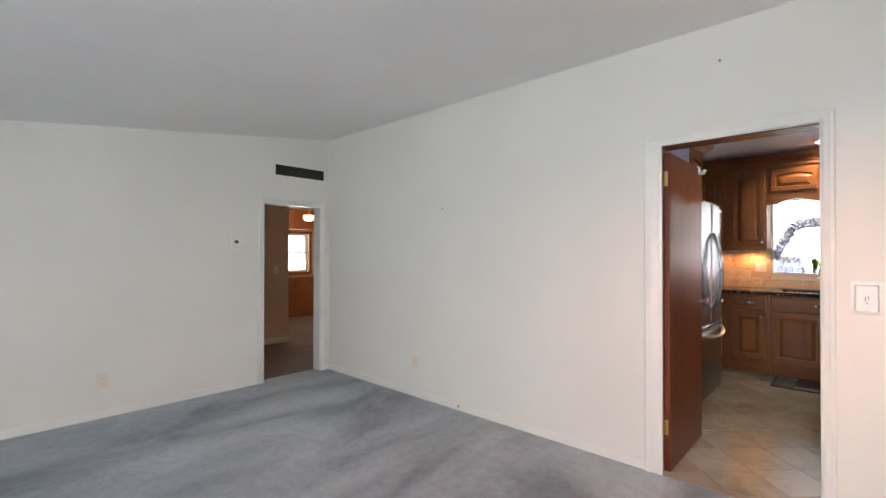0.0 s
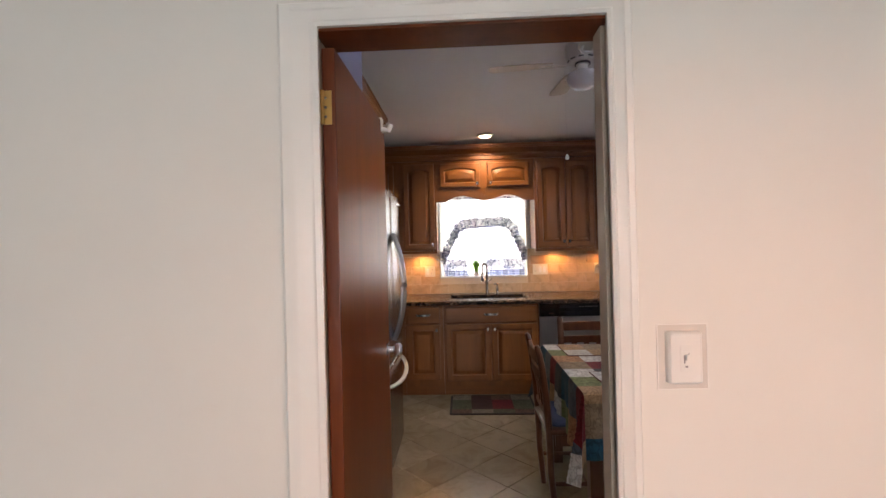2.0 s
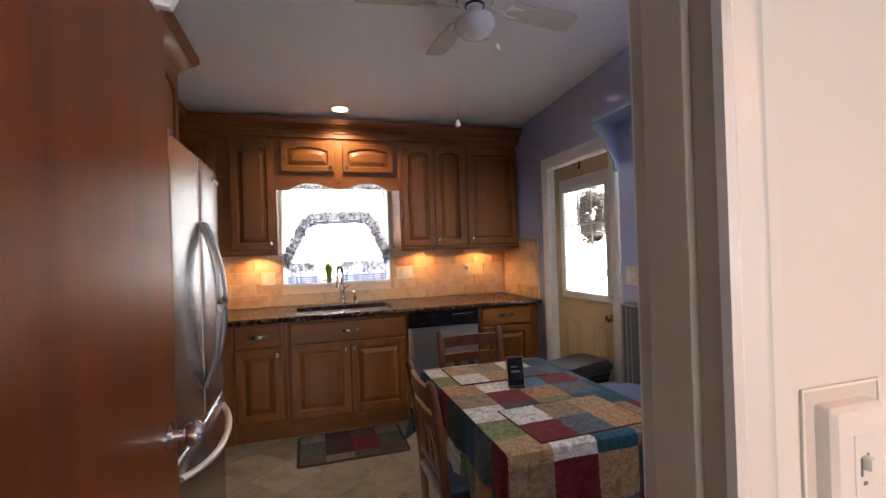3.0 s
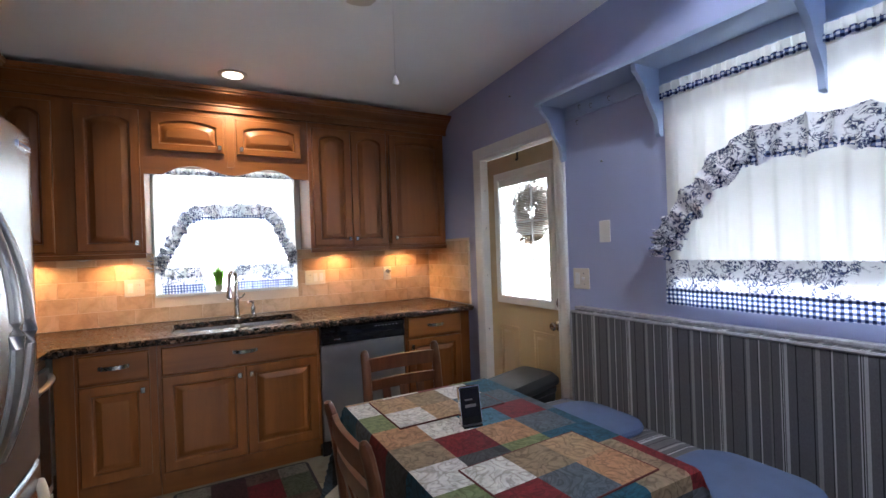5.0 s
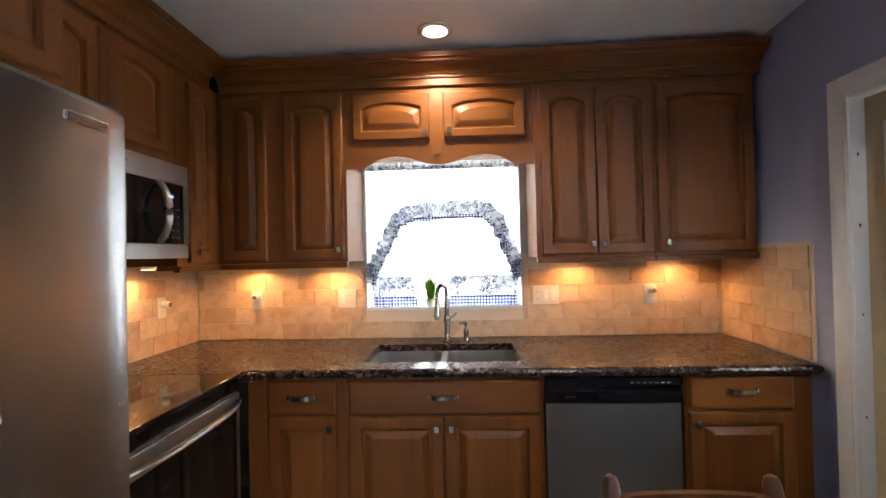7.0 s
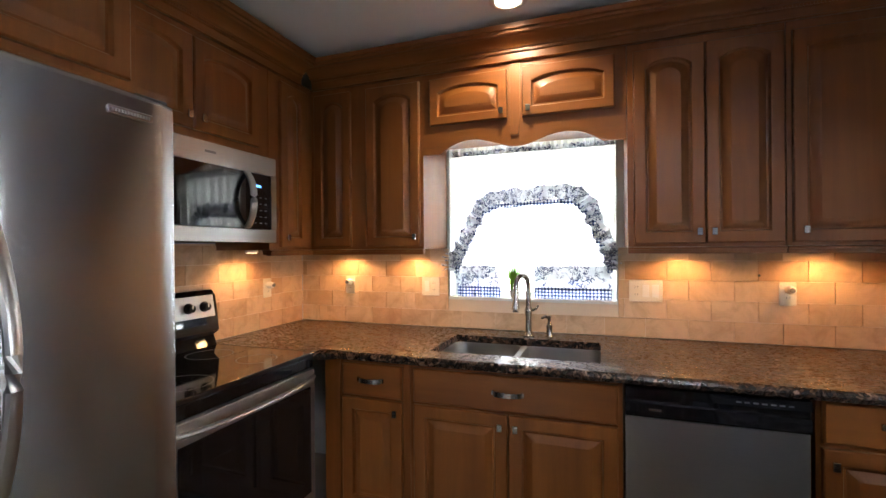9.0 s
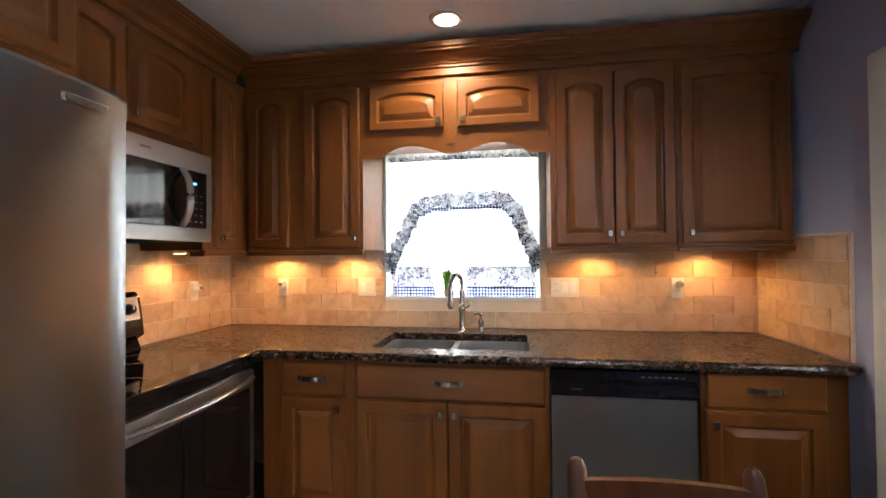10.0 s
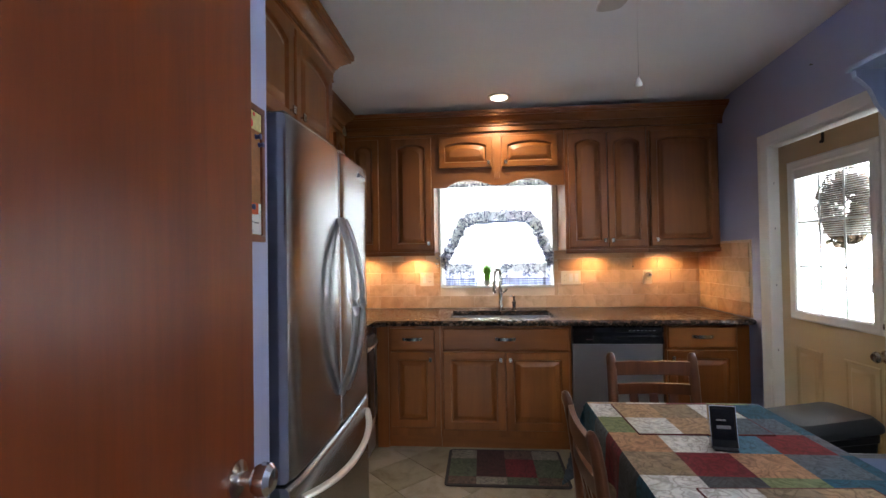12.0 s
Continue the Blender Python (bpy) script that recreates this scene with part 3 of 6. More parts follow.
structure("door_stop_kitchen_doorway", boxes((DOOR[1] - 0.029, DOOR[1] - 0.0162, YL + 0.035, YL + 0.098, 0, 1.968), bevel=0.003), M_JAMB, "cream painted door stop with shade in its colour")
structure("jamb_head_kitchen_doorway", boxes((DOOR[0] + 0.016, DOOR[1] - 0.016, YL + 0.003, YK + 0.004, 1.970, 2.018)),
          M_DOORWOOD, "brown wooden head of the doorway")
casing_x("trim_hall_doorway", HALL[0] + 0.004, HALL[1] - 0.004, HALL[3] - 0.004, XL, 1, 0.05, M_TRIM, "white moulded casing round the hall doorway")
structure("jamb_hall_doorway", boxes((XL - 0.124, XL + 0.003, HALL[0], HALL[0] + 0.016, 0, 1.85), (XL - 0.124, XL + 0.003, HALL[1] - 0.016, HALL[1], 0, 1.85),
                                     (XL - 0.124, XL + 0.003, HALL[0] + 0.016, HALL[1] - 0.016, 1.834, 1.85)), M_TRIM, "white painted jamb")
casing_x("trim_back_door", 6.216, 6.998, 2.008, XE, -1, 0.085, M_TRIM, "white casing round the back door")
structure("jamb_back_door", boxes((XE - 0.004, XE + 0.16, 6.205, 6.221, 0, 2.02), (XE - 0.004, XE + 0.16, 6.996, 7.01, 0, 2.02), (XE - 0.004, XE + 0.16, 6.221, 6.996, 2.006, 2.02)), M_TRIM, "white jamb of the back door")
for i, hz in enumerate((0.35, 0.75, 1.15, 1.5, 1.78)):
    structure("screw_cap", lathe(bmesh.new(), [(0.0001, XE + 0.02), (0.007, XE + 0.02)], (0, 6.994, hz), 8, "x"), M_PRINTBAR)


def skirting(name, pts, h, material, label, t=0.014):
    bm = bmesh.new()
    for (x0, y0), (x1, y1), (nx, ny) in pts:
        prof = [(0, 0), (t, 0), (t, h * 0.75), (t * 0.45, h), (0, h)]
        loft(bm, [[(x + nx * d, y + ny * d, z) for d, z in prof] for x, y in ((x0, y0), (x1, y1))])
    return structure(name, bm, material, label)


skirting("baseboard_living", [((XL, YL), (-0.706, YL), (0, -1)), ((0.184, YL), (3.0, YL), (0, -1)), ((XL, -1.5), (XL, 3.235), (1, 0)), ((XL, 4.010), (XL, YL), (1, 0))], 0.062, M_TRIM, "low white painted baseboard, scuffed")
skirting("baseboard_hall", [((-6.0, 2.3), (-6.0, 4.53), (1, 0))], 0.08, M_TRIM, "white hall baseboard")
skirting("baseboard_kitchen", [((XE, 7.10), (XE, 7.2), (-1, 0)), ((-0.76, YK), (-0.76, 5.29), (1, 0))], 0.08, M_CABX, "brown kitchen baseboard")
structure("threshold_kitchen", boxes((DOOR[0] + 0.018, DOOR[1] - 0.018, YL - 0.01, YL + 0.05, -0.002, 0.010), bevel=0.004), M_FGROUT, "dull metal carpet strip at the doorway")

# windows
def window(name, axis, face, a0, a1, z0, z1, depth, label, material=M_TRIM):
    """A sash window set in the outer part of the wall; axis: the wall's normal."""
    root = thing(name, pose(0, 0, 0), label, "window")
    root["kind"] = "structure"
    t = 0.045

    def bx(bm, u0, u1, d0, d1, w0, w1):
        lo, hi = sorted((face + d0, face + d1))
        box(bm, *((u0, u1, lo, hi) if axis == "y" else (lo, hi, u0, u1)), w0, w1)
    bm = bmesh.new()
    mid = (z0 + z1) / 2
    for r in ((a0, a0 + t, z0, z1), (a1 - t, a1, z0, z1), (a0 + t, a1 - t, z0, z0 + t), (a0 + t, a1 - t, z1 - t, z1), (a0 + t, a1 - t, mid - 0.02, mid + 0.02)):
        bx(bm, r[0], r[1], depth, depth + (0.05 if depth > 0 else -0.05), r[2], r[3])
    part("window_frame", bm, material, root)
    for w0, w1 in ((z0 + t, mid - 0.02), (mid + 0.02, z1 - t)):
        bm = bmesh.new()
        s = 1 if depth > 0 else -1
        bx(bm, a0 + t, a1 - t, depth + s * 0.02, depth + s * 0.024, w0, w1)
        part("pane", bm, M_GLASS, root).visible_shadow = False
    return root


w1 = window("window_1", "y", YN, -0.50, 0.462, 1.09, 2.02, 0.10, "white sash window over the sink, bright daylight behind")
part("window_sill", boxes((-0.50, 0.462, YN - 0.012, YN + 0.10, 1.085, 1.102)), M_TRIM, w1)
part("reveal", boxes((-0.502, -0.495, YN, YN + 0.10, 1.102, 2.02), (0.457, 0.464, YN, YN + 0.10, 1.102, 2.02), (-0.495, 0.457, YN, YN + 0.1, 2.015, 2.025)), M_TRIM, w1)
w2 = window("window_2", "x", XE, 4.45, 5.43, 1.10, 2.03, 0.09, "white sash window above the bench")
part("window_sill", boxes((XE - 0.01, XE + 0.09, 4.45, 5.43, 1.095, 1.11)), M_TRIM, w2)
window("window_3", "x", -8.28, 5.52, 6.20, 0.93, 1.72, -0.05, "window with a dark frame in the far room")
structure("trim_window_far", boxes((-8.282, -8.25, 5.46, 5.52, 0.88, 1.77), (-8.282, -8.25, 6.20, 6.26, 0.88, 1.77), (-8.282, -8.25, 5.52, 6.20, 0.87, 0.93), (-8.282, -8.25, 5.52, 6.20, 1.72, 1.77)), M_PANEL, "dark wood trim round the far window")
window("window_4", "y", -1.5, -1.2, 1.6, 0.55, 1.95, -0.06, "wide white living room window")

# outside
structure("ground", boxes((-60, 60, -60, 60, -0.5, -0.3)), plain("lawn", (0.10, 0.16, 0.05), 0.9, vary=0.3, relief=0.3), "lawn round the house")
# plain sheets that glow, added in place of the daylit surroundings
structure("backdrop_north", boxes((-8, 14, 13.0, 13.05, -0.3, 6)), M_OUTSIDE, "bright white daylight")
structure("backdrop_east", boxes((6.0, 6.05, -2.0, 12.9, -0.3, 6)), glow("east_backdrop_glow", (0.93, 0.97, 1.0), 5.5), "bright white daylight")
structure("backdrop_far_west", boxes((-12.05, -12.0, 1.0, 12, 1.35, 5)), glow("pale_sky", (0.93, 0.97, 1.0), 0.95), "bright white daylight")
structure("backdrop_far_west_yard", boxes((-12.04, -11.99, 1.0, 12, -0.3, 1.35)), M_YARD, "pale glowing sheet in place of a yard")

# ---- kitchen cabinets ----
def door_outline(w, h, d, rise, n=13):
    pts = [(d, d), (w - d, d)]
    for i in range(n):
        u = 1 - 2 * i / (n - 1)
        sag = 0.0 if not rise else rise * (0.75 * u * u + 0.25 * u ** 6)
        pts.append((w / 2 + u * (w / 2 - d), h - d - sag))
    return pts


def raised_door(w, h, rise, rail=0.055):
    """A frame and raised panel, front towards -y, lower corner at the origin."""
    bm = bmesh.new()
    prof = [(0, 0, 0), (0, -0.016, 0), (0.005, -0.021, 0), (rail - 0.012, -0.021, 0), (rail - 0.006, -0.019, rise), (rail, -0.006, rise), (rail + 0.008, -0.005, rise), (rail + 0.010, -0.007, rise), (rail + 0.036, -0.0195, rise), (rail + 0.040, -0.020, rise)]
    loft(bm, [[(x, y, z) for x, z in door_outline(w, h, d, r)] for d, y, r in prof])
    return bm


def knob(parent, x, z, y=-0.02):
    bm = bmesh.new()
    lathe(bm, [(0.005, 0), (0.005, -0.014)], (x, y, z), 8, "y")
    box(bm, x - 0.011, x + 0.011, y - 0.022, y - 0.013, z - 0.016, z + 0.016, 0.002, 1)
    return part("knob", bm, M_NICKEL, parent, "square satin nickel knob")


def pull(parent, x, z, y=-0.02, w=0.125):
    bm = bmesh.new()
    rings = []
    for i in range(13):
        u = -1 + i / 6
        b = 0.026 * (1 - u * u) ** 0.5 + 0.004 if abs(u) < 1 else 0.004
        hh = 0.009 + 0.003 * (1 if i % 2 else 0)
        rings.append([(x + u * w / 2, y - b - 0.004, z - hh), (x + u * w / 2, y - b + 0.003, z - hh), (x + u * w / 2, y - b + 0.003, z + hh), (x + u * w / 2, y - b - 0.004, z + hh)])
    loft(bm, rings)
    for s in (-1, 1):
        box(bm, x + s * w / 2 - 0.006, x + s * w / 2 + 0.006, y - 0.008, y, z - 0.010, z + 0.010)
    return part("pull", bm, M_NICKEL, parent, "ribbed satin nickel pull")


def upper_cabinet(m, w, depth, z0, z1, doors, label, rise=0.035, sides=True):
    """doors: (x, width, z, height, knob x or None). Front face at local y 0."""
    root = thing("upper_cabinet", m, label, "cabinet", "upper kitchen cabinets")
    part("body", boxes((0, w, 0.0, depth, z0, z1), bevel=0.002), M_CAB, root)
    part("light_rail", boxes((0.0, w, -0.012, 0.02, z0 - 0.03, z0 - 0.0005), (0.0, w, -0.018, -0.002, z0 - 0.012, z0 - 0.001), bevel=0.004), M_CABX, root)
    for x, dw, dz, dh, kx in doors:
        d = part("door", raised_door(dw, dh, rise), M_CAB, root)
        d.matrix_basis = pose(x, 0, dz)
        if kx is not None:
            knob(d, kx - x, 0.05)
    return root


NORTH, WEST = 0, 90
YU, YB = 7.531, 7.20
UZ0, UZ1 = 1.395, 2.33
D = YN - YU - 0.004
upper_cabinet(pose(XW + 0.005, YU, 0), 1.062, D, UZ0, UZ1, [(0.385, 0.24, UZ0 + 0.015, 0.875, None), (0.725, 0.32, UZ0 + 0.015, 0.875, 1.02)], "brown stained wooden upper corner cabinet with arched doors")
upper_cabinet(pose(0.496, YU, 0), 0.604, D, UZ0, UZ1, [(0.026, 0.284, UZ0 + 0.015, 0.868, 0.285), (0.314, 0.284, UZ0 + 0.015, 0.868, 0.34)], "brown stained wooden upper cabinet with two arched doors")
upper_cabinet(pose(1.103, YU, 0), XE - 1.103 - 0.03, D, UZ0, UZ1, [(0.018, 0.484, UZ0 + 0.015, 0.866, 0.055)], "brown wooden upper cabinet with one wide door by the wall", 0.02)

# bridge over the sink window
bridge = thing("bridge_cabinet", pose(-0.512, YU, 0), "brown wooden bridge cabinet with scalloped valance above the window", "cabinet", "upper kitchen cabinets")
part("body", boxes((0, 1.006, 0.0, D, 2.0, UZ1), bevel=0.001), M_CABX, bridge)
for x, w, kx in ((0.045, 0.412, 0.385), (0.532, 0.424, 0.03)):
    d = part("door", raised_door(w, 0.243, 0.03, 0.05), M_CABX, bridge)
    d.matrix_basis = pose(x, 0, 2.04)
    knob(d, kx, 0.035)
bm = bmesh.new()
edge = [(0.0, 2.0), (0.0, 1.892)]
for i in range(41):
    x = 0.10 + 0.806 * i / 40
    u = (x - 0.503) / 0.403
    u = abs(u)
    hump = (0.18 + 0.82 * (1 - math.cos(math.pi * u / 0.58)) / 2) if u < 0.58 else 1 - ((u - 0.58) / 0.42) ** 2
    edge.append((x, 1.892 + 0.060 * hump))
edge += [(1.006, 1.892), (1.006, 2.0)]
prism(bm, edge, "y", 0.0, 0.02)
part("valance", bm, M_CABX, bridge, "scalloped wooden valance")
part("stile", boxes((0.470, 0.519, -0.004, 0.001, 2.0, 2.325), (0.475, 0.514, -0.010, 0.001, 1.955, 2.0), bevel=0.002), M_CAB, bridge)

# west wall cabinets
upper_cabinet(pose(-1.215, 7.17, 0, rz=WEST), 0.36, -XW - 1.215 - 0.004, UZ0, UZ1, [(0.075, 0.215, UZ0 + 0.015, 0.875, 0.11)], "narrow brown wooden upper cabinet in the corner")
upper_cabinet(pose(-1.215, 6.262, 0, rz=WEST), 0.905, 0.355, 1.865, UZ1, [(0.08, 0.37, 1.90, 0.385, 0.42), (0.455, 0.37, 1.90, 0.385, 0.49)], "brown wooden cabinet above the microwave", 0.03)
over = upper_cabinet(pose(-0.90, 5.30, 0, rz=WEST), 0.955, 0.67, 1.86, 2.32, [(0.03, 0.44, 1.885, 0.40, 0.43), (0.49, 0.44, 1.885, 0.40, 0.53)], "deep brown wooden cabinet above the refrigerator", 0.03)
tagged(over, group="upper kitchen cabinets")


def crown(name, m, length, z0, proj, top, label, ends=(0, 0)):
    """Built-up crown moulding along local x, front towards -y; ends: how far each end runs out with the profile."""
    root = thing(name, m, label, "moulding")
    root["kind"] = "structure"
    prof = [(0, 0), (0.012, 0.0), (0.017, 0.005), (0.014, 0.010), (0.014, 0.042), (0.020, 0.046), (0.022, 0.060), (0.032, 0.063), (0.034, 0.070), (0.042, 0.082), (0.058, 0.094), (0.074, 0.101), (0.078, 0.108), (0.090, 0.110), (0.092, 0.122), (0.103, 0.125), (0.106, 0.150), (0.0, 0.150)]
    kx, kzs = proj / 0.106, (top - z0) / 0.15
    bm = bmesh.new()
    loft(bm, [[(x + (e * d * kx), -d * kx, z0 + z * kzs) for d, z in prof] for x, e in ((0, -ends[0]), (length, ends[1]))])
    part("crown", bm, M_CABX, root)
    bm = bmesh.new()
    n = int(length / 0.012)
    for i in range(n):
        x = 0.006 + i * 0.012
        box(bm, x - 0.004, x + 0.004, -0.021 * kx - 0.004, -0.018 * kx, z0 + 0.0475 * kzs, z0 + 0.058 * kzs)
    tagged(part("rope_bead", bm, M_CABX, root), kind="stuff")
    return root


crown("crown_north", pose(-1.20, YU - 0.001, 0), XE + 1.20 - 0.003, 2.315, 0.115, kz(7.42) - 0.038, "stained wooden crown moulding below the ceiling")
crown("crown_west", pose(-1.2145, 6.262, 0, rz=WEST), 1.16, 2.315, 0.115, 2.458, "stained wooden crown moulding below the ceiling")
crown("crown_over_fridge", pose(-0.899, 5.30, 0, rz=WEST), 0.955, 2.25, 0.10, 2.42, "stained wooden crown moulding above the refrigerator", (0, 1))
crown("crown_over_fridge_return", pose(-0.899, 6.256, 0, rz=180), 0.31, 2.25, 0.10, 2.42, "stained wooden crown moulding above the refrigerator", (1, 0))


def base_cabinet(m, w, fronts, label, hollow=False):
    """fronts: (kind, x, width, z, height). Front face at local y 0."""
    root = thing("base_cabinet", m, label, "cabinet", "base kitchen cabinets")
    if hollow:
        for name, b in (("side_panel", (0, 0.018, 0.0, 0.68, 0.10, 0.873)), ("side_panel", (w - 0.018, w, 0.0, 0.68, 0.10, 0.873)), ("face_frame", (0.0182, w - 0.0182, 0.0, 0.02, 0.10, 0.873)),
                        ("back_panel", (0.0182, w - 0.0182, 0.66, 0.68, 0.10, 0.873)), ("bottom_panel", (0.0182, w - 0.0182, 0.0202, 0.6598, 0.10, 0.12))):
            part(name, boxes(b), M_CAB, root)
    else:
        part("body", boxes((0, w, 0.0, 0.68, 0.10, 0.873), bevel=0.001), M_CAB, root)
    part("toe_kick", boxes((0, w, 0.06, 0.075, 0.0, 0.10)), M_CABX, root)
    for kind, x, fw, z, h in fronts:
        if kind == "drawer":
            bm = bmesh.new()
            loft(bm, [[(px, y, pz) for px, pz in door_outline(fw, h, d, 0)] for d, y in ((0, 0), (0, -0.014), (0.008, -0.021))])
            f = part("drawer_front", bm, M_CABX, root)
            f.matrix_basis = pose(x, 0, z)
            pull(f, fw / 2, h / 2 + 0.005)
        else:
            f = part("door", raised_door(fw, h, 0, 0.06), M_CAB, root)
            f.matrix_basis = pose(x, 0, z)
            kx = {"left": 0.03, "right": fw - 0.03}[kind]
            knob(f, kx, h - 0.05)
    return root


base_cabinet(pose(-0.90, YB, 0), 0.45, [("drawer", 0.10, 0.315, 0.70, 0.155), ("right", 0.10, 0.315, 0.165, 0.525)], "brown wooden base cabinet with a drawer beside the range")
base_cabinet(pose(-0.448, YB, 0), 0.905, [("drawer", 0.02, 0.868, 0.70, 0.155), ("right", 0.02, 0.43, 0.15, 0.54), ("left", 0.456, 0.43, 0.15, 0.54)], "brown wooden sink base cabinet with two doors", True)
base_cabinet(pose(1.072, YB, 0), XE - 1.072 - 0.03, [("drawer", 0.015, 0.445, 0.72, 0.15), ("left", 0.015, 0.445, 0.165, 0.54)], "brown wooden base cabinet beside the back door")

filler = thing("filler_panel", pose(-0.90, YB - 0.012, 0), "brown wooden filler strip between the range and the cabinet", "panel")
part("strip", boxes((0.0, 0.085, 0.0, 0.012, 0.02, 0.873), bevel=0.002), M_CAB, filler)

# worktop with the sink cut out
bm = bmesh.new()
HX0, HX1, HY0, HY1 = -0.385, 0.375, 7.285, 7.70
FY = 7.155
xs, ys = (XW + 0.004, -0.90, HX0, HX1, 1.618), (7.10, FY, HY0, HY1, YN - 0.003)
cells(bm, xs, ys, {(i, j) for i in range(4) for j in range(4) if not (j == 0 and i > 0) and not (i == 2 and j == 2)}, 0.876, 0.914)
worktop = tagged(mesh_object("worktop", bm, M_GRANITE), "polished brown and black granite worktop on the base cabinets", "worktop")
bm = bmesh.new()
prof = [(0.0, 0.876), (-0.010, 0.878), (-0.017, 0.886), (-0.020, 0.897), (-0.015, 0.908), (-0.006, 0.913), (0, 0.914)]
run = [(-0.905, 7.10), (-0.86, 7.10), (-0.80, FY - 0.001), (1.6, FY - 0.001), (1.618, FY + 0.01), (1.62, YN - 0.01)]
loops = []
for i, (x, y) in enumerate(run):
    nx = [(0, 1), (-0.4, 1), (-0.3, 1), (0, 1), (-1, 0.7), (-1, 0)][i]
    loops.append([(x + nx[0] * d, y + nx[1] * d, z) for d, z in prof])
loft(bm, loops)
part("worktop_edge", bm, M_GRANITE, worktop)

sink = thing("sink", pose(-0.005, 7.4925, 0.876), "stainless steel double bowl sink set under the worktop", "sink")
for nm, x0, x1 in (("bowl", -0.385, -0.012), ("bowl", 0.012, 0.385)):
    bm = bmesh.new()
    loops = []
    for d, z in ((-0.012, -0.001), (0.002, -0.001), (0.006, -0.01), (0.016, -0.14), (0.04, -0.165), (0.10, -0.172)):
        loops.append([(x, y, z) for x, y in rounded(x0 + d, x1 - d, -0.215 + d, 0.215 - d, max(0.02, 0.07 - d))])
    loft(bm, loops, cap_start=False)
    b = part(nm, bm, M_SINK, sink)
    part("drain", lathe(bmesh.new(), [(0.045, 0.0), (0.045, 0.004), (0.03, 0.004), (0.028, 0.001)], ((x0 + x1) / 2, 0.0, -0.1715)), M_CHROME, b)
part("rim", boxes((-0.014, 0.014, -0.212, 0.212, -0.03, -0.0015), bevel=0.004), M_SINK, sink)

faucet = thing("faucet", pose(0.004, 7.765, 0.914), "satin nickel gooseneck kitchen faucet on the worktop", "faucet")
bm = bmesh.new()
lathe(bm, [(0.030, 0), (0.030, 0.006), (0.022, 0.014), (0.017, 0.03), (0.016, 0.10), (0.019, 0.125), (0.021, 0.14), (0.017, 0.155), (0.012, 0.165)])
part("body", bm, M_NICKEL, faucet)
arc = [(0, 0, 0.16), (0, 0, 0.26)]
for i in range(13):
    a = math.pi * i / 12
    arc.append((-0.024 + 0.024 * math.cos(a), -0.05 + 0.05 * math.cos(a), 0.275 + 0.06 * math.sin(a)))
arc += [(-0.049, -0.102, 0.24)]
part("neck", tube(bmesh.new(), arc, 0.0135, 12), M_NICKEL, faucet)
part("spray_head", tube(bmesh.new(), [(-0.049, -0.102, 0.25), (-0.0495, -0.103, 0.22), (-0.051, -0.106, 0.16), (-0.051, -0.106, 0.145)], [0.0135, 0.0145, 0.021, 0.019], 14), M_NICKEL, faucet)
part("lever", tube(bmesh.new(), [(0.016, 0, 0.14), (0.04, 0.0, 0.15), (0.055, 0.0, 0.17)], [0.007, 0.006, 0.005], 8), M_NICKEL, faucet)
soap = thing("soap_dispenser", pose(0.113, 7.78, 0.914), "satin nickel soap dispenser beside the faucet", "soap dispenser")
part("body", lathe(bmesh.new(), [(0.021, 0), (0.021, 0.005), (0.016, 0.012), (0.015, 0.05), (0.018, 0.06), (0.012, 0.07), (0.008, 0.085)]), M_NICKEL, soap)
part("spout", tube(bmesh.new(), [(0, 0, 0.08), (0, 0, 0.105), (-0.02, -0.02, 0.112), (-0.035, -0.035, 0.105)], [0.008, 0.012, 0.008, 0.006], 10), M_NICKEL, soap)

# dishwasher
dw = thing("dishwasher", pose(0.461, 7.182, 0), "stainless steel dishwasher with black control panel", "dishwasher")
part("body", boxes((0.004, 0.594, 0.03, 0.66, 0.10, 0.868)), M_BLACK, dw)
bm = bmesh.new()
loft(bm, [[(x, y, z) for x, y in [(0.003, 0.03), (0.003, 0.008)] + [(0.2985 + 0.288 * u, 0.004 - 0.012 * (1 - u * u)) for u in [-1 + k / 6 for k in range(13)]] + [(0.594, 0.008), (0.594, 0.03)]] for z in (0.115, 0.745)])
part("door", bm, M_STEELD, dw, "brushed steel door")
bm = bmesh.new()
loft(bm, [[(x, y, z) for y, z in [(0.03, 0.75), (-0.008, 0.75), (-0.012, 0.758), (-0.010, 0.80), (0.004, 0.80), (0.004, 0.828), (-0.012, 0.828), (-0.010, 0.862), (0.03, 0.866)]] for x in (0.003, 0.594)])
cp = part("control_panel", bm, M_BLACKG, dw, "black control panel with pocket handle")
for i in range(7):
    part("button", boxes((0.37 + i * 0.026, 0.386 + i * 0.026, -0.0125, -0.009, 0.838, 0.843)), M_PRINTBAR, cp)
part("badge", boxes((0.085, 0.13, -0.0135, -0.009, 0.777, 0.785)), M_CHROME, cp)
part("toe_panel", boxes((0.004, 0.594, 0.05, 0.07, 0.0, 0.105)), M_BLACK, dw)

# refrigerator
fr = thing("refrigerator", pose(-0.705, 5.317, 0, rz=WEST), "stainless steel french door refrigerator with bottom freezer", "refrigerator")
part("body", boxes((0.004, 0.912, 0.075, 0.80, 0.03, 1.775), bevel=0.004), M_GREYSIDE, fr, "dark grey textured case")


